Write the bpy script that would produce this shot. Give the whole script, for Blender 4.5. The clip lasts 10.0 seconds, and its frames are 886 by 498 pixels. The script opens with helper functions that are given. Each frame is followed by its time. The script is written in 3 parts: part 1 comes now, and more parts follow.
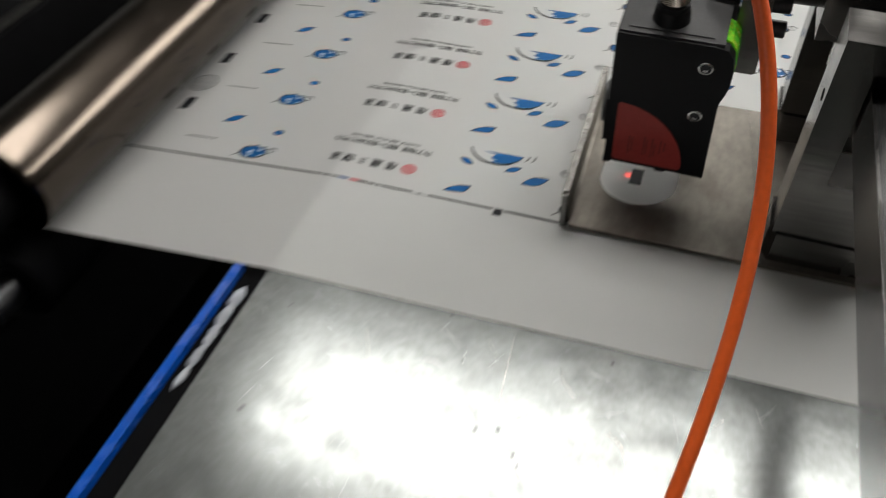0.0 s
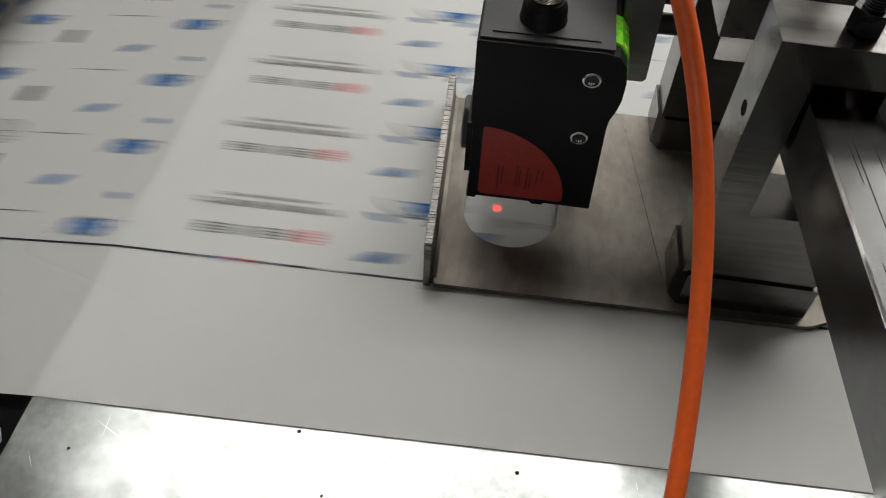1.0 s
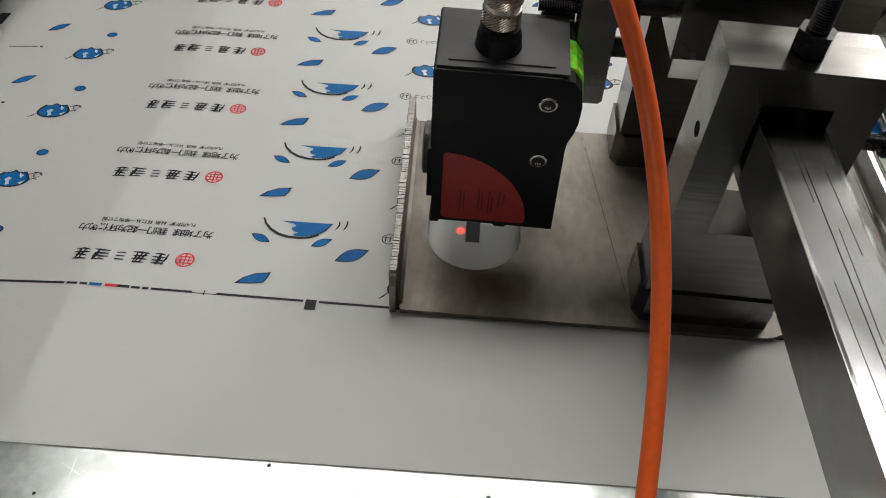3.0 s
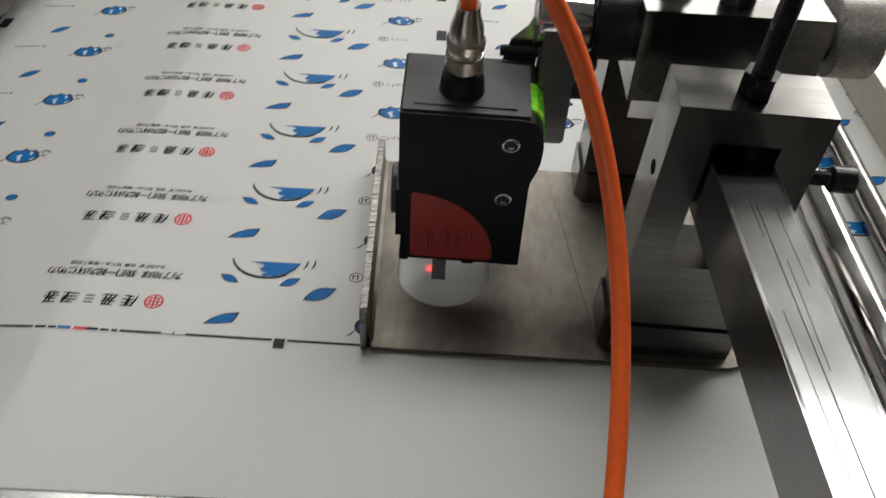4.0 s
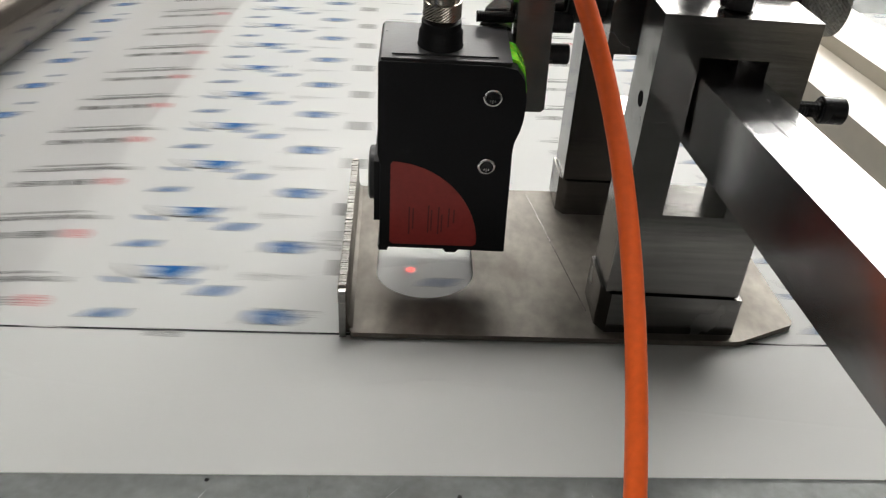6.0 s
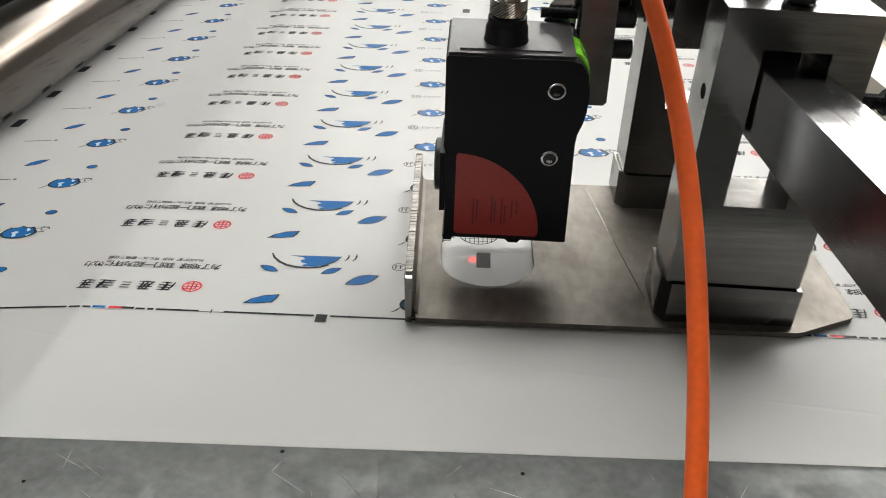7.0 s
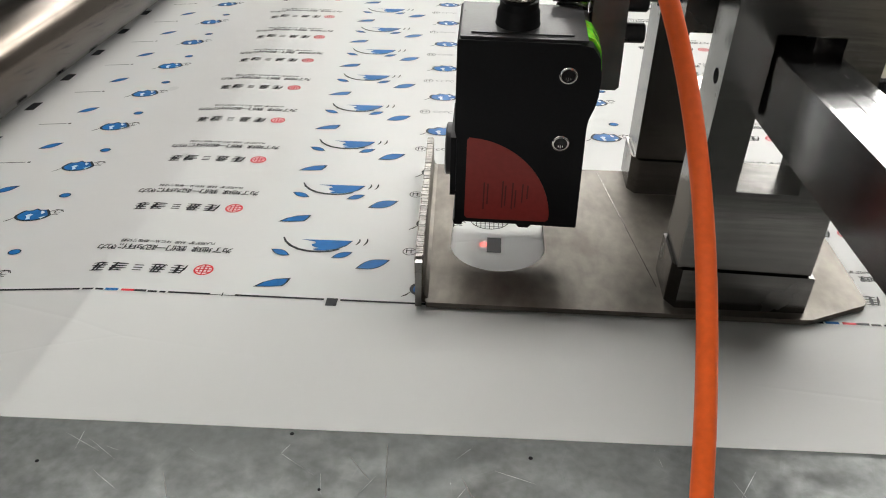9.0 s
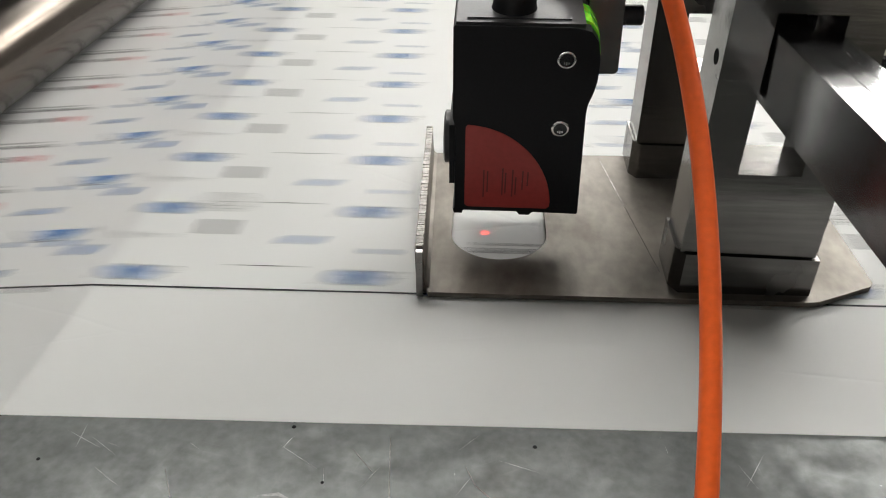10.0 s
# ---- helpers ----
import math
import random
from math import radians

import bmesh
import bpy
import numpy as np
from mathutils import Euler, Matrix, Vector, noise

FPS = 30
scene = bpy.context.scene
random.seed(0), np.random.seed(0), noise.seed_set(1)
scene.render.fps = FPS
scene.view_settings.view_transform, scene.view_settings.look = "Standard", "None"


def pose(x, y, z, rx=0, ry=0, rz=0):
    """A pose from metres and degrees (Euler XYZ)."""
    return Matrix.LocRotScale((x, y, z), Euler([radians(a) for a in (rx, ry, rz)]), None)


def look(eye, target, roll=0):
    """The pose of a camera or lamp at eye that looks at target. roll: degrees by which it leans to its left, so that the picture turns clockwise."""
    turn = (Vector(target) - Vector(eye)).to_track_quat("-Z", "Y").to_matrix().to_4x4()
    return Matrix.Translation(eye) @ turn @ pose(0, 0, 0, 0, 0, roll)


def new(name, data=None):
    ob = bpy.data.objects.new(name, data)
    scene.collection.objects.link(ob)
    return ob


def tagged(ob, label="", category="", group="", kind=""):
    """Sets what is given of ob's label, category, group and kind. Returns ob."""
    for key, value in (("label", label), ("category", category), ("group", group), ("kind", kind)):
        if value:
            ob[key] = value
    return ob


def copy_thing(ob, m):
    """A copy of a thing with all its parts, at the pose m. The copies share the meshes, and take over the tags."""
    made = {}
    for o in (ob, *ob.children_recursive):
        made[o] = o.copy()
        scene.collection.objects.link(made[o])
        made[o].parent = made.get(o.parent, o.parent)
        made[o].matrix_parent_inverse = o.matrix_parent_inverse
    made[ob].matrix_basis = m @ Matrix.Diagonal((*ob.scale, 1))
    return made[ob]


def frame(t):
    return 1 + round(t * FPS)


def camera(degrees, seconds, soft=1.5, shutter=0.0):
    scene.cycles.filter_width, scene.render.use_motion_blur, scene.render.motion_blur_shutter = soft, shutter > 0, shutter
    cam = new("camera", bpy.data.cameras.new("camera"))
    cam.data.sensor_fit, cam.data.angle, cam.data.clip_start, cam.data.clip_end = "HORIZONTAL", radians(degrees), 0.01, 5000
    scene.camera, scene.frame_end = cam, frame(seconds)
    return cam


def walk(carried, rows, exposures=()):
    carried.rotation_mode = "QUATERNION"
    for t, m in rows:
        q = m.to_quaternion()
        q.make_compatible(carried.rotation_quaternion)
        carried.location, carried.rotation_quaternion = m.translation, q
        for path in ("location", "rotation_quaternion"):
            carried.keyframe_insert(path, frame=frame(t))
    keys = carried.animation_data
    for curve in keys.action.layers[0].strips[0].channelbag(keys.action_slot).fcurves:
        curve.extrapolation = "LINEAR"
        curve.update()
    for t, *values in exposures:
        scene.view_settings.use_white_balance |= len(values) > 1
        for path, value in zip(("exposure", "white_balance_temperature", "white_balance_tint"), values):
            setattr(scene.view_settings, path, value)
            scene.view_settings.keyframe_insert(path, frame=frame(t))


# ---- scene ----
cam = camera(55.73, 10.0, 1.0, 0.5)
PATH = [
    (0.0, (0.0543, -0.3124, 0.2974), (-0.0354, -0.0824, 0.0493), -2.71),
    (0.2, (0.0354, -0.2625, 0.2724), (-0.0300, -0.0260, 0.0227), -0.61),
    (0.5, (0.0233, -0.2213, 0.2561), (-0.0084, 0.0187, 0.0033), 2.96),
    (1.0, (0.0249, -0.2239, 0.2546), (0.0036, 0.0169, 0.0016), 2.87),
    (1.5, (0.0248, -0.2205, 0.2558), (0.0104, 0.0219, 0.0037), 3.15),
    (2.0, (0.0260, -0.2176, 0.2558), (0.0170, 0.0266, 0.0052), 3.64),
    (3.5, (0.0278, -0.2238, 0.2630), (0.0182, 0.0236, 0.0156), 2.58),
    (4.0, (0.0295, -0.2261, 0.2652), (0.0293, 0.0308, 0.0274), 3.44),
    (4.5, (0.0230, -0.2059, 0.2413), (0.0402, 0.0651, 0.0205), 4.10),
    (4.7, (0.0142, -0.2010, 0.2048), (0.0376, 0.0762, -0.0076), 5.96),
    (4.8, (0.0069, -0.1997, 0.1891), (0.0288, 0.0806, -0.0193), 5.29),
    (4.9, (-0.0024, -0.1999, 0.1815), (0.0171, 0.0852, -0.0206), 4.98),
    (5.0, (-0.0112, -0.1997, 0.1826), (0.0080, 0.0884, -0.0152), 4.68),
    (5.1, (-0.0107, -0.2025, 0.1843), (0.0069, 0.0879, -0.0103), 4.23),
    (5.2, (-0.0046, -0.2079, 0.1820), (0.0127, 0.0854, -0.0082), 3.95),
    (5.3, (0.0056, -0.2148, 0.1822), (0.0225, 0.0818, -0.0028), 4.12),
    (5.5, (0.0273, -0.2315, 0.1874), (0.0462, 0.0699, 0.0105), 3.44),
    (7.0, (0.0211, -0.2712, 0.1893), (0.0111, 0.0315, 0.0138), 1.23),
    (7.5, (0.0225, -0.2699, 0.1890), (0.0097, 0.0314, 0.0113), 1.19),
    (8.0, (0.0219, -0.2707, 0.1875), (0.0077, 0.0300, 0.0090), 1.14),
    (8.5, (0.0217, -0.2697, 0.1869), (0.0071, 0.0304, 0.0074), 1.14),
    (9.0, (0.0224, -0.2712, 0.1893), (0.0070, 0.0279, 0.0083), 1.00),
    (9.5, (0.0235, -0.2688, 0.1872), (0.0073, 0.0299, 0.0055), 0.88),
    (10.0, (0.0238, -0.2688, 0.1876), (0.0067, 0.0280, 0.0029), -0.31),
]
walk(cam, [(t, look(eye, target, roll)) for t, eye, target, roll in PATH], [(0.0, 1.0), (0.5, 0.93), (1.0, 0.95), (4.0, 1.06), (5.0, 1.2), (7.0, 1.5), (10.0, 1.5)])

# ---- world and light ----
world = bpy.data.worlds.new("world")
scene.world = world
world.use_nodes = True
world.node_tree.nodes["Background"].inputs[0].default_value = (0.9, 0.95, 1.0, 1)
world.node_tree.nodes["Background"].inputs[1].default_value = 0.02


# ---- materials ----
def mat(name, color, rough=0.5, metal=0.0, noise_scale=200.0, vary=0.08, bump=0.0, stain=0.0, stain_scale=25.0,
        stain_color=None, coat=0.0, stretch=(1, 1, 1), spec=0.5, rough_vary=0.1, emit=None, emit_strength=0.0):
    m = bpy.data.materials.new(name)
    m.use_nodes = True
    nt = m.node_tree
    n, l = nt.nodes, nt.links
    b = n["Principled BSDF"]
    tc = n.new("ShaderNodeTexCoord")
    mp = n.new("ShaderNodeMapping")
    mp.inputs["Scale"].default_value = stretch
    l.new(tc.outputs["Object"], mp.inputs[0])
    fine = n.new("ShaderNodeTexNoise")
    fine.inputs["Scale"].default_value = noise_scale
    fine.inputs["Detail"].default_value = 5
    l.new(mp.outputs[0], fine.inputs["Vector"])
    big = n.new("ShaderNodeTexNoise")
    big.inputs["Scale"].default_value = stain_scale
    big.inputs["Detail"].default_value = 4
    l.new(tc.outputs["Object"], big.inputs["Vector"])
    ramp = n.new("ShaderNodeMapRange")
    ramp.inputs[1].default_value, ramp.inputs[2].default_value = 0.3, 0.7
    ramp.inputs[3].default_value, ramp.inputs[4].default_value = 1 - vary, 1 + vary
    l.new(fine.outputs[0], ramp.inputs[0])
    mul = n.new("ShaderNodeMix")
    mul.data_type, mul.blend_type = "RGBA", "MULTIPLY"
    mul.inputs[0].default_value = 1.0
    mul.inputs[6].default_value = (*color, 1)
    comb = n.new("ShaderNodeCombineColor")
    for k in range(3):
        l.new(ramp.outputs[0], comb.inputs[k])
    l.new(comb.outputs[0], mul.inputs[7])
    st = n.new("ShaderNodeMapRange")
    st.inputs[1].default_value, st.inputs[2].default_value = 0.5, 0.72
    st.inputs[4].default_value = stain
    l.new(big.outputs[0], st.inputs[0])
    mix = n.new("ShaderNodeMix")
    mix.data_type = "RGBA"
    l.new(st.outputs[0], mix.inputs[0])
    l.new(mul.outputs[2], mix.inputs[6])
    sc = stain_color or tuple(0.5 * c for c in color)
    mix.inputs[7].default_value = (*sc, 1)
    l.new(mix.outputs[2], b.inputs["Base Color"])
    rr = n.new("ShaderNodeMapRange")
    rr.inputs[1].default_value, rr.inputs[2].default_value = 0.3, 0.7
    rr.inputs[3].default_value, rr.inputs[4].default_value = max(0.02, rough - rough_vary), min(1, rough + rough_vary)
    l.new(big.outputs[0], rr.inputs[0])
    l.new(rr.outputs[0], b.inputs["Roughness"])
    b.inputs["Metallic"].default_value = metal
    b.inputs["Specular IOR Level"].default_value = spec
    b.inputs["Coat Weight"].default_value = coat
    if bump:
        bp = n.new("ShaderNodeBump")
        bp.inputs["Strength"].default_value = bump
        bp.inputs["Distance"].default_value = 0.0005
        l.new(fine.outputs[0], bp.inputs["Height"])
        l.new(bp.outputs[0], b.inputs["Normal"])
    if emit:
        b.inputs["Emission Color"].default_value = (*emit, 1)
        b.inputs["Emission Strength"].default_value = emit_strength
    return m


def scratched(name, color, rough, stretch=(30, 900, 30)):
    """Bare metal sheet, slightly warped, with long fine scratches, smears and dull patches."""
    m = mat(name, color, rough, 0.6, 300, 0.16, 0.0, 0.45, 80, tuple(0.62 * c for c in color), rough_vary=0.03)
    nt = m.node_tree
    n, l = nt.nodes, nt.links
    b = n["Principled BSDF"]
    tc = n["Texture Coordinate"]

    def math_node(kind, x, y):
        k = n.new("ShaderNodeMath")
        k.operation = kind
        for i, v in enumerate((x, y)):
            if isinstance(v, float):
                k.inputs[i].default_value = v
            else:
                l.new(v, k.inputs[i])
        return k.outputs[0]

    lines = None
    for turn, q in ((0.5, 1.0), (1.25, 0.7), (2.3, 1.3), (2.9, 0.5), (1.7, 1.6)):
        mp = n.new("ShaderNodeMapping")
        mp.vector_type = "TEXTURE"
        mp.inputs["Rotation"].default_value = (0, 0, turn)
        mp.inputs["Scale"].default_value = [1 / (q * s) for s in stretch]
        l.new(tc.outputs["Object"], mp.inputs[0])
        ns = n.new("ShaderNodeTexNoise")
        ns.inputs["Scale"].default_value = 1.0
        ns.inputs["Detail"].default_value = 3
        l.new(mp.outputs[0], ns.inputs["Vector"])
        mr = n.new("ShaderNodeMapRange")
        mr.inputs[1].default_value, mr.inputs[2].default_value = 0.62, 0.90
        l.new(ns.outputs[0], mr.inputs[0])
        lines = mr.outputs[0] if lines is None else math_node("MAXIMUM", lines, mr.outputs[0])
    # scratches gather in cloudy patches
    cloud = n.new("ShaderNodeTexNoise")
    cloud.inputs["Scale"].default_value, cloud.inputs["Detail"].default_value = 95, 6
    l.new(tc.outputs["Object"], cloud.inputs["Vector"])
    patch = n.new("ShaderNodeMapRange")
    patch.inputs[1].default_value, patch.inputs[2].default_value = 0.42, 0.68
    l.new(cloud.outputs[0], patch.inputs[0])
    worn = math_node("MULTIPLY", lines, math_node("ADD", patch.outputs[0], 0.25))
    rough_in = b.inputs["Roughness"].links[0].from_socket
    dull = math_node("ADD", math_node("MULTIPLY", worn, 0.05), math_node("MULTIPLY", patch.outputs[0], 0.06))
    l.new(math_node("ADD", rough_in, dull), b.inputs["Roughness"])
    bright = n.new("ShaderNodeMix")
    bright.data_type = "RGBA"
    l.new(math_node("MULTIPLY", worn, 0.35), bright.inputs[0])
    l.new(b.inputs["Base Color"].links[0].from_socket, bright.inputs[6])
    bright.inputs[7].default_value = (*(min(0.9, 1.7 * c) for c in color), 1)
    l.new(bright.outputs[2], b.inputs["Base Color"])
    warp = n.new("ShaderNodeTexNoise")
    warp.inputs["Scale"].default_value, warp.inputs["Detail"].default_value = 13, 2
    l.new(tc.outputs["Object"], warp.inputs["Vector"])
    bp = n.new("ShaderNodeBump")
    bp.inputs["Strength"].default_value, bp.inputs["Distance"].default_value = 1.0, 0.0005
    l.new(warp.outputs[0], bp.inputs["Height"])
    l.new(bp.outputs[0], b.inputs["Normal"])
    return m


M_PAPER = mat("coated_paper", (0.90, 0.90, 0.89), 0.36, 0, 30, 0.012, 0.25, 0.05, 6, (0.78, 0.78, 0.77), spec=0.5, stretch=(0.35, 1, 1))


def let_light_through(m, share, color):
    """Thin paper: a share of the light goes through the sheet."""
    nt = m.node_tree
    b, out = nt.nodes["Principled BSDF"], nt.nodes["Material Output"]
    tr = nt.nodes.new("ShaderNodeBsdfTranslucent")
    tr.inputs[0].default_value = (*color, 1)
    mix = nt.nodes.new("ShaderNodeMixShader")
    mix.inputs[0].default_value = share
    nt.links.new(b.outputs[0], mix.inputs[1])
    nt.links.new(tr.outputs[0], mix.inputs[2])
    nt.links.new(mix.outputs[0], out.inputs[0])


def crease(m):
    """Faint straight creases where the web was folded over the rollers."""
    nt = m.node_tree
    n, l = nt.nodes, nt.links
    vo = n.new("ShaderNodeTexVoronoi")
    vo.feature = "DISTANCE_TO_EDGE"
    vo.inputs["Scale"].default_value = 9
    mp = n.new("ShaderNodeMapping")
    mp.inputs["Scale"].default_value, mp.inputs["Rotation"].default_value = (0.55, 1.5, 1), (0, 0, 0.12)
    l.new(n["Texture Coordinate"].outputs["Object"], mp.inputs[0])
    l.new(mp.outputs[0], vo.inputs["Vector"])
    mr = n.new("ShaderNodeMapRange")
    mr.inputs[2].default_value = 0.012
    l.new(vo.outputs["Distance"], mr.inputs[0])
    bp = n.new("ShaderNodeBump")
    bp.inputs["Strength"].default_value, bp.inputs["Distance"].default_value = 0.35, 0.0003
    l.new(mr.outputs[0], bp.inputs["Height"])
    l.new(n["Bump"].outputs[0], bp.inputs["Normal"])
    l.new(bp.outputs[0], n["Principled BSDF"].inputs["Normal"])


crease(M_PAPER)
let_light_through(M_PAPER, 0.59, (0.90, 0.91, 0.90))
M_INK_BLUE = mat("blue_ink", (0.004, 0.092, 0.275), 0.45, 0, 300, 0.12, spec=0.12)
M_INK_BLACK = mat("black_ink", (0.016, 0.017, 0.02), 0.5, 0, 300, 0.1, spec=0.12)
M_INK_GREY = mat("grey_ink", (0.16, 0.16, 0.17), 0.5, 0, 300, 0.1, spec=0.12)
M_INK_RED = mat("red_ink", (0.55, 0.035, 0.05), 0.5, 0, 300, 0.1, spec=0.12)
M_ALU = scratched("aluminium_sheet", (0.205, 0.218, 0.214), 0.18, (30, 900, 30))
M_SCRATCH = mat("bright_scratch", (0.30, 0.312, 0.308), 0.30, 1.0, 300, 0.0)
M_GOUGE = mat("gouged_aluminium", (0.13, 0.132, 0.13), 0.45, 1.0, 600, 0.3)
M_PLATE = mat("stained_steel_plate", (0.145, 0.132, 0.115), 0.50, 0.85, 240, 0.16, 0.10, 0.6, 34, (0.09, 0.077, 0.065), stretch=(1, 0.5, 1), rough_vary=0.08)
M_STEEL = mat("ground_steel", (0.205, 0.199, 0.191), 0.22, 1.0, 420, 0.14, 0.08, 0.6, 40, (0.145, 0.139, 0.132), stretch=(0.06, 1, 1), rough_vary=0.07)
M_BAR = mat("polished_steel", (0.33, 0.33, 0.336), 0.20, 1.0, 300, 0.07, 0.04, 0.45, 38, (0.24, 0.25, 0.27), stretch=(1, 0.3, 1), rough_vary=0.04)
M_CHROME = mat("chromed_steel", (0.66, 0.65, 0.64), 0.12, 1.0, 300, 0.05, 0.02, 0.2, 40)
M_KNURL = mat("nickel_plated_brass", (0.50, 0.46, 0.40), 0.22, 1.0, 300, 0.08)
M_ROLLER = mat("steel_roller", (0.088, 0.073, 0.061), 0.19, 1.0, 120, 0.04, 0.0, 0.3, 30, (0.07, 0.058, 0.05), rough_vary=0.03)
M_BLACK = mat("black_plastic", (0.008, 0.008, 0.009), 0.45, 0, 900, 0.15, 0.08, spec=0.2)
M_BLACKTOP = mat("black_plastic_satin", (0.03, 0.03, 0.032), 0.36, 0, 900, 0.15, 0.05, spec=0.4)
M_LABEL = mat("dark_red_label", (0.34, 0.038, 0.032), 0.35, 0, 400, 0.08, spec=0.5)
M_LABEL_TEXT = mat("label_text", (0.13, 0.02, 0.02), 0.4)
M_GREEN = mat("green_indicator", (0.10, 0.50, 0.03), 0.2, 0, 260, 0.6, emit=(0.2, 1.0, 0.04), emit_strength=0.025, stain=1.0, stain_scale=190, stain_color=(0.55, 0.50, 0.03))
M_ORANGE = mat("orange_cable_jacket", (0.85, 0.125, 0.018), 0.42, 0, 500, 0.06, 0.05, 0.15, 30, (0.62, 0.09, 0.015))
M_BOLT = mat("black_oxide_steel", (0.035, 0.035, 0.037), 0.27, 0.8, 400, 0.2)
# near-black: the shade under the machine covers is put into this colour
M_DARK = mat("shade_black_paint", (0.003, 0.003, 0.0035), 0.75, 0.0, 60, 0.2, 0.0, 0.5, 8, (0.006, 0.006, 0.006), spec=0.06)
M_BLUE = mat("blue_enamel", (0.004, 0.085, 0.46), 0.25, 0, 120, 0.1, 0.05, 0.4, 60, (0.01, 0.03, 0.1))
M_FOAM = mat("dried_white_glue", (0.38, 0.40, 0.44), 0.7, 0, 150, 0.2, 0.5, 0.4, 90, (0.25, 0.27, 0.3))
M_SAWN = mat("sawn_steel_edge", (0.32, 0.31, 0.29), 0.45, 0.7, 900, 0.3, 0.3, 0.5, 200, (0.2, 0.19, 0.18))
M_BEIGE = mat("cream_machine_paint", (0.42, 0.385, 0.32), 0.4, 0, 80, 0.04, 0.0, 0.3, 10, (0.42, 0.38, 0.3))
M_WALL = mat("plaster", (0.55, 0.55, 0.54), 0.9, 0, 8, 0.05)
M_CEIL = mat("ceiling_sheet", (0.7, 0.7, 0.69), 0.9, 0, 6, 0.05)
M_FLOOR = mat("concrete", (0.16, 0.16, 0.15), 0.8, 0, 12, 0.2, 0.2, 0.5, 2, (0.08, 0.08, 0.08))
M_TUBE = mat("lamp_diffuser", (0.8, 0.8, 0.8), 0.5, emit=(1.0, 0.98, 0.94), emit_strength=8.5)


# ---- mesh helpers ----
def finish(bm, name, material, parent=None, label="", smooth=False, bevel=0.0, segments=2):
    me = bpy.data.meshes.new(name)
    if bevel:
        edges = [e for e in bm.edges if len(e.link_faces) == 2 and e.calc_face_angle(0) > 0.5]
        bmesh.ops.bevel(bm, geom=edges, offset=bevel, segments=segments, affect="EDGES", profile=0.5, clamp_overlap=True)
    bmesh.ops.recalc_face_normals(bm, faces=bm.faces)
    if smooth:
        for fc in bm.faces:
            fc.smooth = True
        for e in bm.edges:
            if len(e.link_faces) == 2 and e.calc_face_angle(0) > 0.6:
                e.smooth = False
    bm.to_mesh(me)
    bm.free()
    me.materials.append(material)
    ob = new(name, me)
    if parent is not None:
        ob.parent = parent
    if label:
        ob["label"] = label
    return ob


def part(name, bm, material, parent, label="", smooth=False, bevel=0.0, segments=2):
    return finish(bm, name, material, parent, label, smooth, bevel, segments)


def box(x0, x1, y0, y1, z0, z1, bm=None):
    bm = bm or bmesh.new()
    v = [bm.verts.new((x, y, z)) for z in (z0, z1) for y in (y0, y1) for x in (x0, x1)]
    for q in ((0, 2, 3, 1), (4, 5, 7, 6), (0, 1, 5, 4), (2, 6, 7, 3), (0, 4, 6, 2), (1, 3, 7, 5)):
        bm.faces.new([v[i] for i in q])
    return bm


def prism(outline, h0, h1, axis="z", bm=None):
    """An outline extruded along an axis."""
    bm = bm or bmesh.new()

    def at(a, b, h):
        return {"z": (a, b, h), "y": (a, h, b), "x": (h, a, b)}[axis]
    lo = [bm.verts.new(at(a, b, h0)) for a, b in outline]
    hi = [bm.verts.new(at(a, b, h1)) for a, b in outline]
    bm.faces.new(lo)
    bm.faces.new(hi[::-1])
    k = len(outline)
    for i in range(k):
        bm.faces.new((lo[i], lo[(i + 1) % k], hi[(i + 1) % k], hi[i]))
    return bm


def lathe(profile, m=None, n=32, bm=None):
    """A turned form: profile rows of (radius, height) round the local z axis."""
    bm = bm or bmesh.new()
    m = m or Matrix()
    rings = []
    for r, h in profile:
        rings.append([bm.verts.new(m @ Vector((r * math.cos(2 * math.pi * i / n), r * math.sin(2 * math.pi * i / n), h))) for i in range(n)])
    for a, b in zip(rings, rings[1:]):
        for i in range(n):
            bm.faces.new((a[i], a[(i + 1) % n], b[(i + 1) % n], b[i]))
    bm.faces.new(rings[0][::-1])
    bm.faces.new(rings[-1])
    return bm


def hexagon(r, h0, h1, m):
    return lathe([(r, h0), (r, h1)], m, 6)


def threaded(r, h0, h1, m, pitch=0.0011):
    prof, h, k = [], h0, 0
    while h < h1:
        prof.append((r if k % 2 else r * 0.87, h))
        h += pitch / 2
        k += 1
    return lathe(prof + [(r * 0.8, h1)], m, 20)


def tube(points, r, n=16, m=None):
    """A round tube along a smooth line through the points."""
    pts = [Vector(p) for p in points]
    line = []
    for i in range(len(pts) - 1):
        p0, p1, p2, p3 = pts[max(i - 1, 0)], pts[i], pts[i + 1], pts[min(i + 2, len(pts) - 1)]
        for k in range(8):
            u = k / 8
            line.append(0.5 * ((2 * p1) + (p2 - p0) * u + (2 * p0 - 5 * p1 + 4 * p2 - p3) * u * u + (3 * p1 - p0 - 3 * p2 + p3) * u ** 3))
    line.append(pts[-1])
    bm = bmesh.new()
    rings, side = [], Vector((1, 0, 0.01))
    for i, p in enumerate(line):
        d = (line[min(i + 1, len(line) - 1)] - line[max(i - 1, 0)]).normalized()
        side = (side - d * side.dot(d)).normalized()
        up = d.cross(side)
        rings.append([bm.verts.new(p + r * (side * math.cos(a) + up * math.sin(a))) for a in (2 * math.pi * j / n for j in range(n))])
    for a, b in zip(rings, rings[1:]):
        for j in range(n):
            bm.faces.new((a[j], a[(j + 1) % n], b[(j + 1) % n], b[j]))
    bm.faces.new(rings[0][::-1])
    bm.faces.new(rings[-1])
    return bm


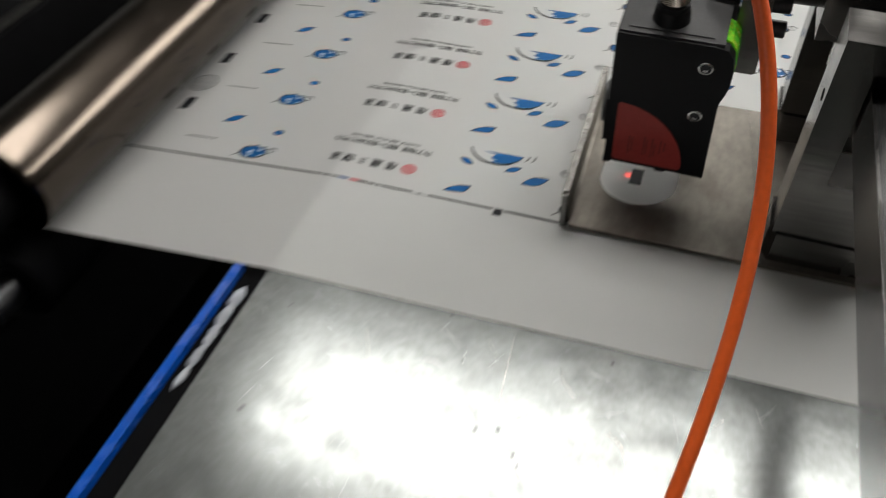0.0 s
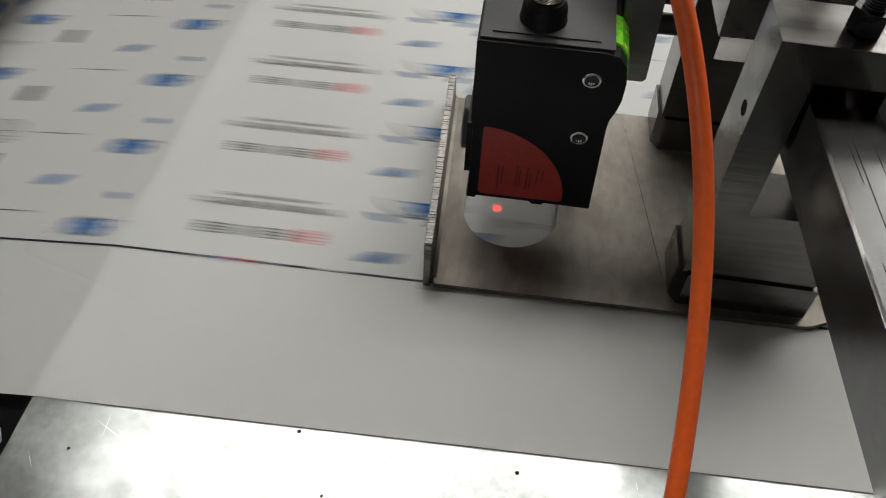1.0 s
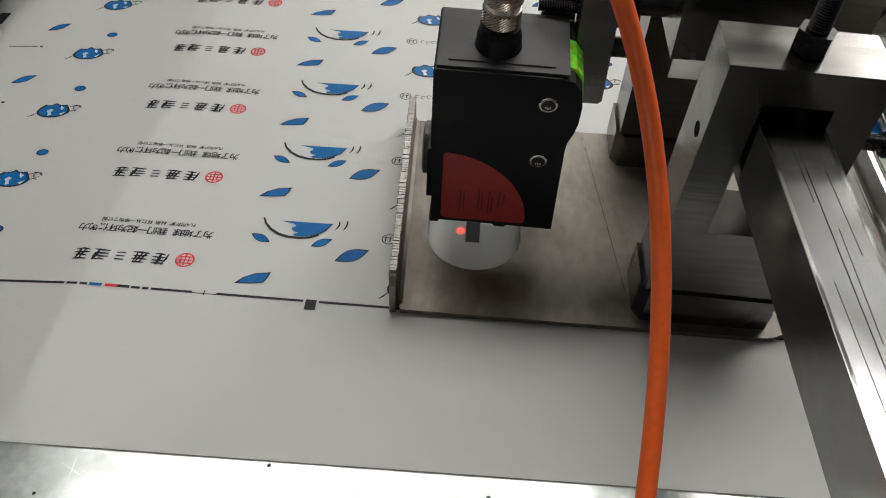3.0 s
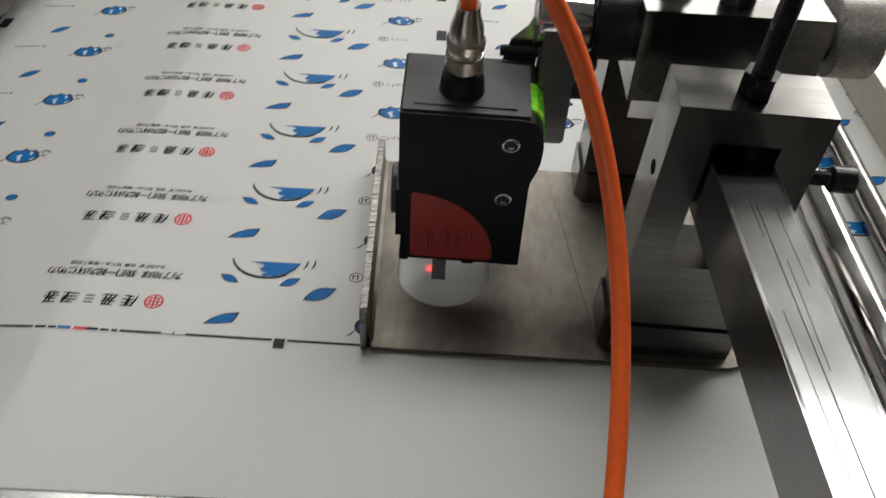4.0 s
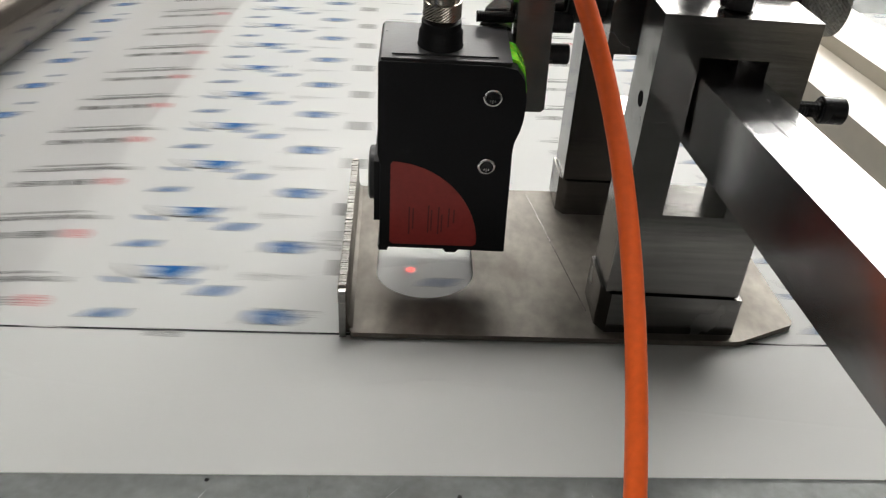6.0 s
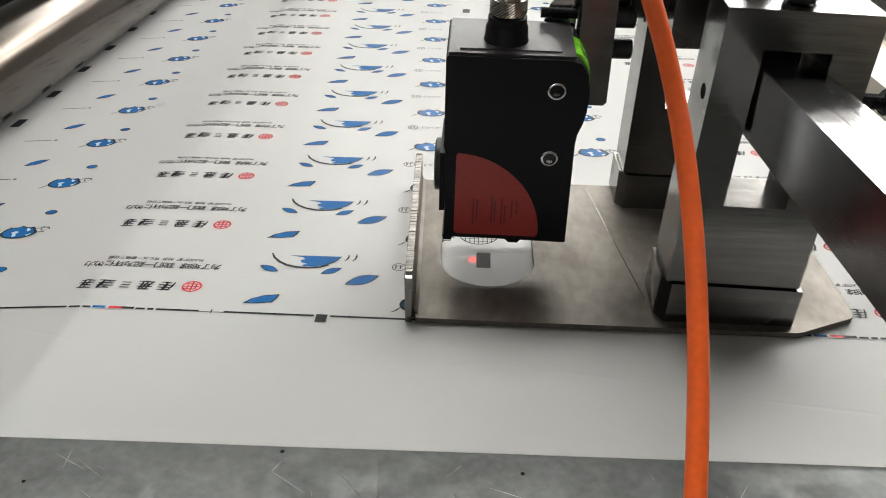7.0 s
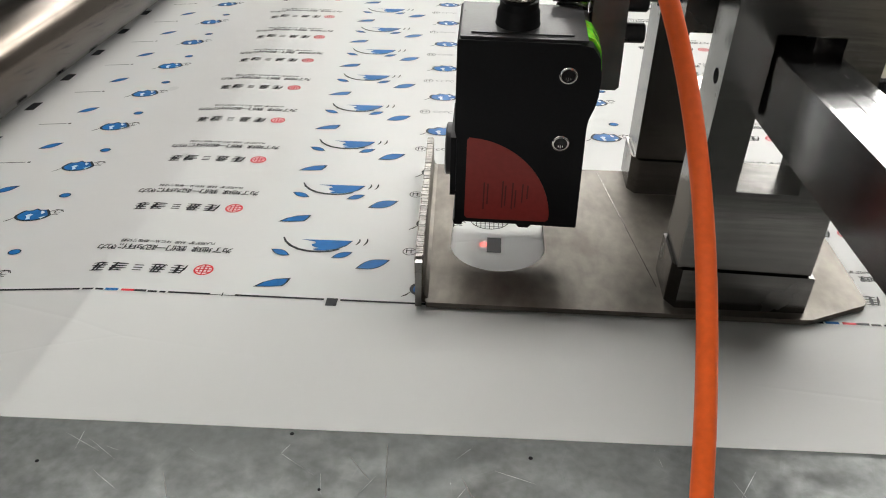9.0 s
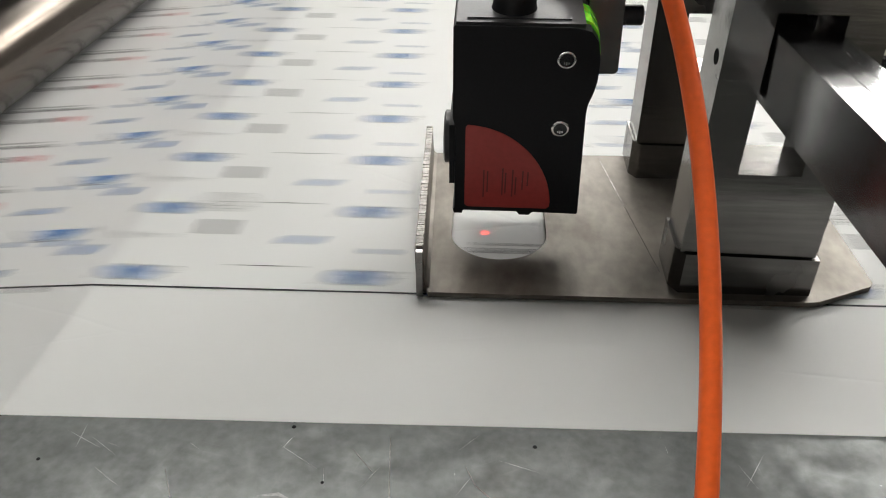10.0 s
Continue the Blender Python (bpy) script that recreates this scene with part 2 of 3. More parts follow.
def holder(name, m, label, category, group=""):
    return tagged(place(new(name), m), label, category, group)


def place(ob, m):
    ob.matrix_basis = m
    return ob


ALONG_X, ALONG_Y = pose(0, 0, 0, 0, 90, 0), pose(0, 0, 0, -90, 0, 0)

# ---- hall ----
def hall():
    tagged(finish(box(-4, 4.5, -4, 5, -1.0, -0.95), "floor", M_FLOOR), "grey worn concrete factory floor", "floor", kind="structure")
    tagged(finish(box(-4, 4.5, -4, 5, 2.6, 2.7), "ceiling", M_CEIL), "pale sheet ceiling of the hall", "ceiling", kind="structure")
    for name, b in (("wall_north", (-4, 4.5, 5, 5.1)), ("wall_south", (-4, 4.5, -4.1, -4)), ("wall_west", (-4.1, -4, -4.1, 5.1)), ("wall_east", (4.5, 4.6, -4.1, 5.1))):
        tagged(finish(box(*b, -1.0, 2.6), name, M_WALL), "plain pale plaster factory wall", "wall", kind="structure")
    lamps = {}
    for x, y, half in LAMPS:
        if half not in lamps:
            lamp = lamps[half] = holder("ceiling_light", pose(x, y, LAMP_Z), "long white fluorescent ceiling light, unseen, switched on", "ceiling light", "ceiling lights")
            part("frame", box(-0.75, 0.75, -half - 0.02, half + 0.02, 0.004, 0.06), M_BEIGE, lamp, bevel=0.01)
            for x2 in (-0.55, 0.55):
                part("hanger", lathe([(0.004, 0.0605), (0.004, 2.6 - LAMP_Z)], pose(x2, 0, 0), 8), M_STEEL, lamp)
            for side in (-1, 1):
                part("diffuser", box(-0.72, 0.72, min(0.3 * half * side, half * side), max(0.3 * half * side, half * side), -0.02, 0.003), M_TUBE, lamp)
        else:
            copy_thing(lamps[half], pose(x, y, LAMP_Z))


# all unseen; last is added front fill, the x=1.75 pair added back light
LAMPS, LAMP_Z = ((0.05, 0.53, 0.125), (0.2, 2.5, 0.26), (1.75, 1.75, 0.36), (1.75, 2.9, 0.36), (-1.1, -2.9, 0.12)), 1.15
hall()


# ---- machine bed ----
def stroke(pts, w):
    """A pen stroke through the points, thin at both ends."""
    pts = [Vector(p) for p in pts]
    left, right = [], []
    for i, p in enumerate(pts):
        d = (pts[min(i + 1, len(pts) - 1)] - pts[max(i - 1, 0)]).normalized()
        k = w / 2 * (0.45 + 0.55 * math.sin(math.pi * i / (len(pts) - 1)))
        left.append(tuple(p + Vector((-d.y, d.x)) * k))
        right.append(tuple(p - Vector((-d.y, d.x)) * k))
    return left + right[::-1]


def table():
    sheet = tagged(finish(box(-0.131, 0.62, -0.55, 0.75, -0.0022, -0.0006), "work_table", M_ALU, bevel=0.0004, segments=1),
                   "scratched bare aluminium machine table under the paper", "table")
    for x, y, r in ((-0.035, -0.0755, 0.0008), (0.041, -0.0805, 0.0008), (-0.104, -0.152, 0.0012), (-0.006, -0.131, 0.0011), (0.003, -0.128, 0.0013),
                    (-0.022, -0.098, 0.0006), (0.015, -0.142, 0.0007), (0.078, -0.115, 0.0006), (-0.11, -0.093, 0.0007), (0.012, -0.138, 0.0008)):
        part("pit", lathe([(r, -0.0007), (r * 0.8, -0.00045)], pose(x, y, 0), 8), M_DARK, sheet, "small dark pit")
    for pts, w in (([(-4, -78), (-2, -100), (1, -126)], 0.5), ([(-14, -118), (-9, -124), (-4, -129)], 0.9), ([(2, -124), (8, -122), (12, -118)], 0.8), ([(-22, -120), (-18, -127), (-10, -132)], 0.6),
                   ([(4, -131), (10, -136), (17, -137), (18, -132)], 0.8), ([(-40, -104), (-34, -103), (-30, -105)], 1.2), ([(46, -116), (52, -120), (56, -128)], 0.5), ([(70, -100), (74, -112)], 0.6),
                   ([(-70, -95), (-62, -112), (-58, -118)], 0.4), ([(20, -90), (23, -97), (30, -104)], 0.4), ([(90, -95), (83, -104)], 0.5), ([(-15, -84), (-8, -93)], 0.4)):
        bm = bmesh.new()
        outline = stroke(pts, w)
        bm.faces.new([bm.verts.new((a / 1000, b / 1000, -0.00052)) for a, b in outline])
        part("scratch", bm, M_GOUGE if w > 0.55 else M_STEEL, sheet, "short gouge in the aluminium")
    rnd = random.Random(8)
    for material, count in ((M_SCRATCH, 100),):
        bm = bmesh.new()
        for k in range(count):
            cx, cy, a = rnd.uniform(-0.125, 0.27), rnd.uniform(-0.19, -0.078), rnd.choice((0.5, 1.1, 2.2, 2.7)) + rnd.gauss(0, 0.25)
            h, w = rnd.uniform(0.002, 0.009), rnd.uniform(0.00004, 0.00010)
            dx, dy = math.cos(a), math.sin(a)
            bm.faces.new([bm.verts.new((cx + u * h * dx - v * w * dy, cy + u * h * dy + v * w * dx, -0.00054)) for u, v in ((-1, 0), (0, -1), (1, 0), (0, 1))])
        tagged(part("fine_scratches", bm, material, sheet, "many fine scratches in the aluminium"), kind="stuff")
    rim = tagged(new("table_edge"), "blue enamelled steel table edge with dried white glue", "table edge")
    part("flange", box(-0.150, -0.1455, -0.55, -0.076, -0.05, -0.0015), M_BLUE, rim, bevel=0.0012)
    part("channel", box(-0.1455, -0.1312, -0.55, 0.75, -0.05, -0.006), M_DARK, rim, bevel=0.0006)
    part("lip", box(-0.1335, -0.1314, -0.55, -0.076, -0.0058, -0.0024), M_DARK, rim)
    rnd = random.Random(4)
    for k in range(5):
        y = -0.093 - 0.0125 * k
        bm = bmesh.new()
        bmesh.ops.create_icosphere(bm, subdivisions=3, radius=1, matrix=Matrix.Translation((-0.1395 + rnd.uniform(-.001, .001), y, -0.006)) @ Matrix.Diagonal((0.0032 - 0.0003 * k, 0.0072, 0.0022, 1)))
        for v in bm.verts:
            v.co += 0.0011 * noise.noise_vector(v.co * 260)
        part("glue_lump", bm, M_FOAM, rim, smooth=True)
    base = tagged(new("printing_machine"), "printing machine body, paint blackened to hold the shade below the table", "machine")
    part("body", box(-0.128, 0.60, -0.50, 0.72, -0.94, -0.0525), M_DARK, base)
    # added panel hides the lit floor and keeps the gap black
    part("floor_mask_panel", box(-1.3, -0.1285, -0.9, 0.9, -0.945, -0.33), M_DARK, base, bevel=0.01)
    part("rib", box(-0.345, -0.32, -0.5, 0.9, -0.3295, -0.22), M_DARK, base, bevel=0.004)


table()


def rollers():
    x, r = -0.281, 0.029
    z = -0.0108 + r
    top = tagged(new("press_roller"), "polished steel press roller lying across the paper", "roller")
    part("barrel", lathe([(r - 0.002, -0.083), (r, -0.081), (r, 0.72), (r - 0.002, 0.722)], Matrix.Translation((x, 0, z)) @ ALONG_Y, 64), M_ROLLER, top, smooth=True)
    part("journal", lathe([(0.016, -0.16), (0.016, -0.0835)], Matrix.Translation((x, 0, z)) @ ALONG_Y, 24), M_DARK, top, "dark bearing journal", smooth=True)
    low = tagged(new("support_roller"), "dark rubber support roller under the paper", "roller")
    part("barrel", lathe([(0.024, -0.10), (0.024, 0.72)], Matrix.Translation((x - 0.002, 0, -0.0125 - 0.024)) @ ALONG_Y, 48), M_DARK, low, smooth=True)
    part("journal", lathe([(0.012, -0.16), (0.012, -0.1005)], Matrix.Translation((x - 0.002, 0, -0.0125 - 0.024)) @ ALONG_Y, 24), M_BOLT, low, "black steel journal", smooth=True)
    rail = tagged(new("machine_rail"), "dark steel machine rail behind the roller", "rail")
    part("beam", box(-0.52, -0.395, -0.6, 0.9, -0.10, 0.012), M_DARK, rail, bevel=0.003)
    part("edge_strip", box(-0.405, -0.398, -0.6, 0.9, 0.0125, 0.016), M_STEEL, rail, bevel=0.001)


rollers()


def right_side():
    a = tagged(new("guide_rod"), "polished steel guide rod above the paper", "rod", "guide rods")
    part("shaft", lathe([(0.0080, -0.4), (0.0080, 0.72)], Matrix.Translation((0.213, 0, 0.0086)) @ ALONG_Y, 32), M_CHROME, a, smooth=True)
    b = tagged(new("guide_rod"), "dark steel guide rod above the paper", "rod", "guide rods")
    part("shaft", lathe([(0.0065, -0.4), (0.0065, 0.72)], Matrix.Translation((0.240, 0, 0.0071)) @ ALONG_Y, 24), M_STEEL, b, smooth=True)
    c = tagged(new("side_rail"), "cream painted machine side rail", "rail")
    part("beam", box(0.268, 0.310, -0.4, 0.72, 0.001, 0.026), M_BEIGE, c, bevel=0.003)
    part("step", box(0.3105, 0.36, -0.4, 0.72, 0.001, 0.036), M_BEIGE, c, bevel=0.003)


right_side()

# ---- printed web ----
FOLD, SLOPE, NIP = -0.131, 0.074, -0.281
STEP, ROW, DRIFT = 0.283, 0.0537, -0.002
FRONT, BACK = -0.0745, 0.53
ROWS_DEEP = 10
EVENTS = (0.744, 2.05, 3.361, 4.62, 5.93, 7.235, 8.535, 9.848)


def web_point(s):
    """Place and slope of the web at the length s along it: flat on the table, falling to the nip, then off the lower roller and under the rail."""
    if s >= FOLD:
        return s, 0.0, 0.0
    if s >= NIP:
        return s, (s - FOLD) * SLOPE, SLOPE
    d = NIP - s
    z = (NIP - FOLD) * SLOPE
    if d < 0.03:
        return s + 0.2 * d * d / 0.03, z - 0.4 * d * d / 0.03 - SLOPE * d, 0.6
    return NIP - 0.024 - 0.707 * (d - 0.03), z - 0.0143 - 0.707 * (d - 0.03), 1.0


def web_pose(s, half):
    x, z, _ = web_point(s)
    x0, z0, _ = web_point(s - half)
    x1, z1, _ = web_point(s + half)
    return pose(x, 0, max(z, (z0 + z1) / 2), 0, -math.degrees(math.atan2(z1 - z0, x1 - x0)), 0)


def paper():
    bm = bmesh.new()
    ss = [2.9, 1.6, 0.8] + [0.6 - 0.02 * k for k in range(37)] + [FOLD + 0.002, FOLD, FOLD - 0.002] + [-0.15 - 0.012 * k for k in range(10)] + [NIP - 0.004 * k for k in range(0, 9)] + [-0.7]
    ss = sorted(set(round(s, 4) for s in ss), reverse=True)
    ys = [FRONT + (BACK - FRONT) * k / 40 for k in range(41)]
    rows = []
    for s in ss:
        x, z, _ = web_point(s)
        row = []
        for j, y in enumerate(ys):
            lift = 0.0
            if j == 0:
                lift = 0.00006 * (1 + math.sin(s * 60)) if s > FOLD else 0
            row.append(bm.verts.new((x, y + (0.0012 * math.sin(s * 6) if j == 0 else 0) + 0.008 * (x + 0.13) * (j == 0), z + lift)))
        rows.append(row)
    for a, b in zip(rows, rows[1:]):
        for j in range(len(ys) - 1):
            bm.faces.new((a[j], a[j + 1], b[j + 1], b[j]))
    return tagged(finish(bm, "paper_web", M_PAPER, smooth=True), "white coated paper web printed with blue leaves and slogans", "paper")


web = paper()
INK = 0.00016


def lens(a, b, w, n=10):
    """A leaf outline from tip a to tip b."""
    a, b = Vector(a), Vector(b)
    d = b - a
    side = Vector((-d.y, d.x)).normalized() * w / 2
    up = [a + d * (k / n) + side * math.sin(math.pi * k / n) for k in range(n + 1)]
    return [tuple(p) for p in up] + [tuple(a + d * (k / n) - side * math.sin(math.pi * k / n)) for k in range(n - 1, 0, -1)]


def scaled(outline, q):
    c = Vector((sum(p[0] for p in outline), sum(p[1] for p in outline))) / len(outline)
    return [tuple(c + (Vector(p) - c) * q) for p in outline]


def arc(cx, cy, r, a0, a1, n=14, squash=1.0):
    return [(cx + r * math.cos(math.radians(a0 + (a1 - a0) * k / n)), cy + squash * r * math.sin(math.radians(a0 + (a1 - a0) * k / n))) for k in range(n + 1)]


def ring(cx, cy, r, w, n=24):
    out = arc(cx, cy, r, 0, 359.9, n)
    return [(out[k], out[k + 1], tuple(Vector((cx, cy)) + (Vector(out[k + 1]) - Vector((cx, cy))) * (1 - w / r)), tuple(Vector((cx, cy)) + (Vector(out[k]) - Vector((cx, cy))) * (1 - w / r))) for k in range(n)]


def rect(x0, x1, y0, y1):
    return [(x0, y0), (x1, y0), (x1, y1), (x0, y1)]


def glyphs(text, size):
    """The outline mesh of a text in the built-in font, centred, as vertices and faces in millimetres."""
    cu = bpy.data.curves.new("glyphs", "FONT")
    cu.body, cu.size, cu.align_x, cu.align_y, cu.resolution_u = text, size, "CENTER", "CENTER", 2
    cu.offset = 0.018 * size
    ob = new("glyphs", cu)
    me = ob.evaluated_get(bpy.context.evaluated_depsgraph_get()).to_mesh()
    vs = [(v.co.x, v.co.y) for v in me.vertices]
    fs = [tuple(p.vertices) for p in me.polygons]
    ob.to_mesh_clear()
    bpy.data.objects.remove(ob)
    return vs, fs


PIECES = []


def piece(name, x, shapes, label, rows=ROWS_DEEP, glyph=None):
    """One printed column: shapes of (material, outline in millimetres, level), repeated row by row into the depth."""
    mats, vs, fs, idx = [], [], [], []
    xs = []
    for k in range(rows):
        ox, oy = 1000 * DRIFT * k - x, 1000 * ROW * k
        for material, outline, level in shapes:
            if material not in mats:
                mats.append(material)
            base = len(vs)
            vs += [((px + ox) / 1000, (py + oy) / 1000, INK + level * 0.00003) for px, py in outline]
            area = sum(outline[i - 1][0] * outline[i][1] - outline[i][0] * outline[i - 1][1] for i in range(len(outline)))
            order = list(range(len(outline)))
            fs.append([base + i for i in (order if area > 0 else order[::-1])])
            idx.append(mats.index(material))
            xs += [px for px, _ in outline] if k == 0 else []
        if glyph:
            material, (gv, gf), cx, cy = glyph
            if material not in mats:
                mats.append(material)
            base = len(vs)
            vs += [((cx - gx + ox) / 1000, (cy - gy + oy) / 1000, INK) for gx, gy in gv]
            fs += [[base + i for i in f] for f in gf]
            idx += [mats.index(material)] * len(gf)
            xs += [cx - gx for gx, _ in gv] if k == 0 else []
    me = bpy.data.meshes.new(name)
    me.from_pydata(vs, [], fs)
    for material in mats:
        me.materials.append(material)
    me.polygons.foreach_set("material_index", idx)
    PIECES.append((name, me, x / 1000, max(0.002, (max(xs) - min(xs)) / 2000 if xs else 0.003), label))


def outlined(outline, q=0.86):
    return [(M_INK_BLACK, outline, 0), (M_INK_BLUE, scaled(outline, q), 1)]


def design():
    # slogan, turned half round as it runs through the machine
    slogan = "为了地球 我们一起为环保助力"
    pitch = 59.5 / 13.6
    for k, ch in enumerate(slogan):
        if ch != " ":
            cx = -86.5 - pitch * (k if k < 4 else k - 0.4)
            piece("printed_slogan", cx, [], "black printed slogan character", glyph=(M_INK_BLACK, glyphs(ch, 4.7), cx, 32.4))
    fine = "PLA可降解材质 环保从一根吸管做起"
    for k in range(0, len(fine), 3):
        cx = -95.4 if k == 0 else -101.2 - 2.52 * (k - 3)
        piece("printed_fine_print", cx, [], "small black printed line", glyph=(M_INK_BLACK, glyphs(fine[k:k + 3].replace(" ", ""), 2.5), cx, 37.4))
    # five plain emblem blocks and a round red seal
    rnd = random.Random(11)
    for k in range(5):
        cx, cy = -103.0 - 8.3 * k, 15.8
        if k == 2:
            sh = [(M_INK_BLACK, rect(cx - 1.9, cx + 1.9, cy - 2.2 + j * 1.9, cy - 1.6 + j * 1.9), 0) for j in range(3)]
        else:
            sh = []
            for j in range(4):
                y, w = cy - 2.7 + 1.8 * j, rnd.uniform(2.1, 3.5)
                sh.append((M_INK_BLACK, stroke([(cx - w, y + rnd.uniform(-.3, .3)), (cx, y + rnd.uniform(-.2, .4)), (cx + w, y + rnd.uniform(-.3, .3))], 1.0), 0))
            for j in range(3):
                x = cx + rnd.uniform(-2.6, 2.6)
                sh.append((M_INK_BLACK, stroke([(x - 0.9, cy - 3.3), (x + rnd.uniform(-.4, .4), cy), (x + rnd.uniform(-.2, 1.6), cy + 3.2)], 1.0), 1))
        piece("printed_emblem", cx, sh, "black printed emblem block")
    seal = [(M_INK_RED, q, 0) for q in ring(-92, 16.3, 4.1, 0.7)]
    seal += [(M_INK_RED, rect(-95.2, -88.8, y - 0.3, y + 0.3), 1) for y in (14.4, 16.3, 18.2)] + [(M_INK_RED, rect(-92.3, -91.7, 13, 19.7), 2)]
    seal += [(M_INK_RED, rect(-93.9, -93.4, 14.4, 18.2), 3), (M_INK_RED, rect(-90.6, -90.1, 14.4, 18.2), 3)]
    piece("printed_seal", -92, seal, "round red printed seals")
    # a drop of water on a smiling bow, with leaves
    half = [(-68.5, 5.6), (-65.5, 9.2), (-61, 11.9), (-54.6, 13.2), (-55.2, 10.0), (-56.6, 7.0), (-62, 6.0)]
    piece("printed_half_leaf", -61.5, outlined(half, 0.84), "blue printed half leaves")
    water = [(-56.8, 44.4), (-34.0, 44.8), (-36.2, 40.6), (-39.8, 37.6), (-44.5, 35.8), (-49.0, 35.6), (-50.2, 36.6), (-47.8, 37.6), (-50.6, 38.8), (-51.4, 40.4), (-49.6, 41.6), (-50.4, 43.0)]
    bow = stroke([(-64.8, 45.8), (-63.2, 42.2), (-60.4, 38.8), (-56.6, 36.2), (-52, 34.8), (-47, 34.5), (-42.5, 35.2), (-38.6, 37.2)], 1.5)
    tear = [(M_INK_BLUE, water, 1), (M_INK_BLACK, stroke([(-33.8, 44.8), (-36.2, 40.4), (-39.8, 37.2), (-44.5, 35.3)], 0.8), 2), (M_INK_BLACK, bow, 0)]
    piece("printed_drop", -49.5, tear, "blue printed water drops on black bows")
    piece("printed_leaf", -63.5, outlined(lens((-68, 35.2), (-59, 30.6), 4.2), 0.84), "blue printed leaves")
    piece("printed_leaf", -36.5, outlined(lens((-41, 30.0), (-32.4, 35.4), 4.4), 0.84), "blue printed leaves")
    piece("printed_stroke", -30, [(M_INK_BLACK, stroke(arc(-37, 45.2, 6.2, -38, 14), 0.8), 0), (M_INK_BLACK, stroke(arc(-35, 45.6, 7.6, -34, 14), 0.8), 0)], "short black printed strokes")
    piece("printed_leaf", -22.5, outlined(lens((-29.5, 22.4), (-15.6, 30.4), 7.0), 0.87), "large blue printed leaves")
    icon = [(M_INK_BLACK, q, 0) for q in ring(-8, 38, 3.1, 0.4, 18)] + [(M_INK_BLACK, rect(-9.6, -9.1, 36.4, 39.6), 1), (M_INK_BLACK, rect(-7.6, -7.1, 36.4, 39.6), 1)]
    icon += [(M_INK_BLACK, rect(-9.2, -6.2, 38.6, 39.0), 2)]
    piece("printed_icon", -8, icon, "small round black printed icons")
    swirl = [(M_INK_GREY, stroke(arc(x, 38 + d, 1.3, 20, 300, 8), 0.45), 0) for x, d in ((-1.5, .4), (1.6, -.3), (4.6, .5), (7.4, 0))]
    piece("printed_icon", 3, swirl, "small grey printed swirls")
    for cx in (5.0, -185.0):
        globe = [(a, b + (0.9 * math.sin(a * 1.1) if b > 9 else 0.0)) for a, b in arc(cx - 1.5, 9.0, 8.8, 0, 350, 26, 0.66)]
        land = [(M_INK_BLACK, globe, 0), (M_INK_BLUE, scaled(globe, 0.84), 1)]
        land += [(M_PAPER, [(cx - 5, 8.8), (cx - 3.4, 10.4), (cx - 1.6, 9.6), (cx - 2.4, 7.6), (cx - 1.2, 5.4), (cx - 3, 4.6), (cx - 3.8, 7.2)], 2),
                 (M_PAPER, [(cx + 0.8, 13.6), (cx + 3.4, 11.6), (cx + 2.6, 9.6), (cx + 1.4, 11.0)], 2), (M_PAPER, [(cx + 2.6, 6.4), (cx + 5.4, 8.2), (cx + 4.0, 5.2)], 2)]
        land += [(M_INK_BLACK, stroke([(cx + 5, 12), (cx + 8, 14), (cx + 11, 13.6), (cx + 12.3, 11.6)], 0.7), 0), (M_INK_BLACK, stroke([(cx + 6.2, 8.6), (cx + 9, 9.6), (cx + 10.8, 9)], 0.6), 0),
                 (M_INK_BLACK, stroke([(cx - 9.6, 7.2), (cx - 11.4, 4.8), (cx - 13.2, 3.4)], 0.7), 0), (M_INK_BLACK, stroke(arc(cx + 9.6, 12, 1.6, 0, 330, 10), 0.45), 1)]
        piece("printed_globe", cx, land, "blue printed globes with small tails")
    piece("printed_dot", -180, outlined(arc(-180, 29, 3.0, 0, 345, 16, 0.8), 0.8), "small blue printed drops")
    piece("printed_mark", 28.5, [(M_INK_BLACK, rect(25.4, 31.6, 40.2, 53.0), 0)], "black printed register marks")
    piece("printed_rule", -225, [(M_INK_BLACK, rect(-236, -219, 15.7, 16.3), 0), (M_INK_BLACK, rect(-217.6, -216, 15.2, 16.6), 0)], "thin black printed rules")
    piece("printed_leaf", -214.5, outlined(lens((-220.5, 33.2), (-209, 41.0), 5.6), 0.85), "blue printed leaves")
    badge = [(M_INK_BLACK, q, 0) for q in ring(26.3, 69.6, 9.2, 0.5, 30)] + [(M_INK_BLACK, rect(26.3 + d - 0.15, 26.3 + d + 0.15, 69.6 - math.sqrt(81 - d * d), 69.6 + math.sqrt(81 - d * d)), 1) for d in (-6, -4, -2, 0, 2, 4, 6)]
    badge += [(M_INK_BLACK, rect(26.3 - math.sqrt(81 - d * d), 26.3 + math.sqrt(81 - d * d), 69.6 + d - 0.15, 69.6 + d + 0.15), 2) for d in (-6.5, -4, 0)]
    piece("printed_badge", 26.3, badge, "round black printed badge with a grid", rows=1)
    # marks on the border line
    piece("printed_border_mark", -35, [(M_INK_BLACK, rect(-37.2, -32.8, -5.4, -0.2), 4), (M_PAPER, rect(-38.2, -31.8, -2.4, 0.6), 3)], "dark printed border mark", rows=1)
    for cx, c in ((-124, M_INK_BLUE), (-117.5, M_INK_RED), (-112.5, M_INK_BLACK)):
        piece("printed_colour_patch", cx, [(c, rect(cx - 2.6, cx + 2.6, -1.7, -0.2), 4), (M_PAPER, rect(cx - 3.3, cx + 3.3, -2.0, 0.2), 3)], "small printed colour patch", rows=1)
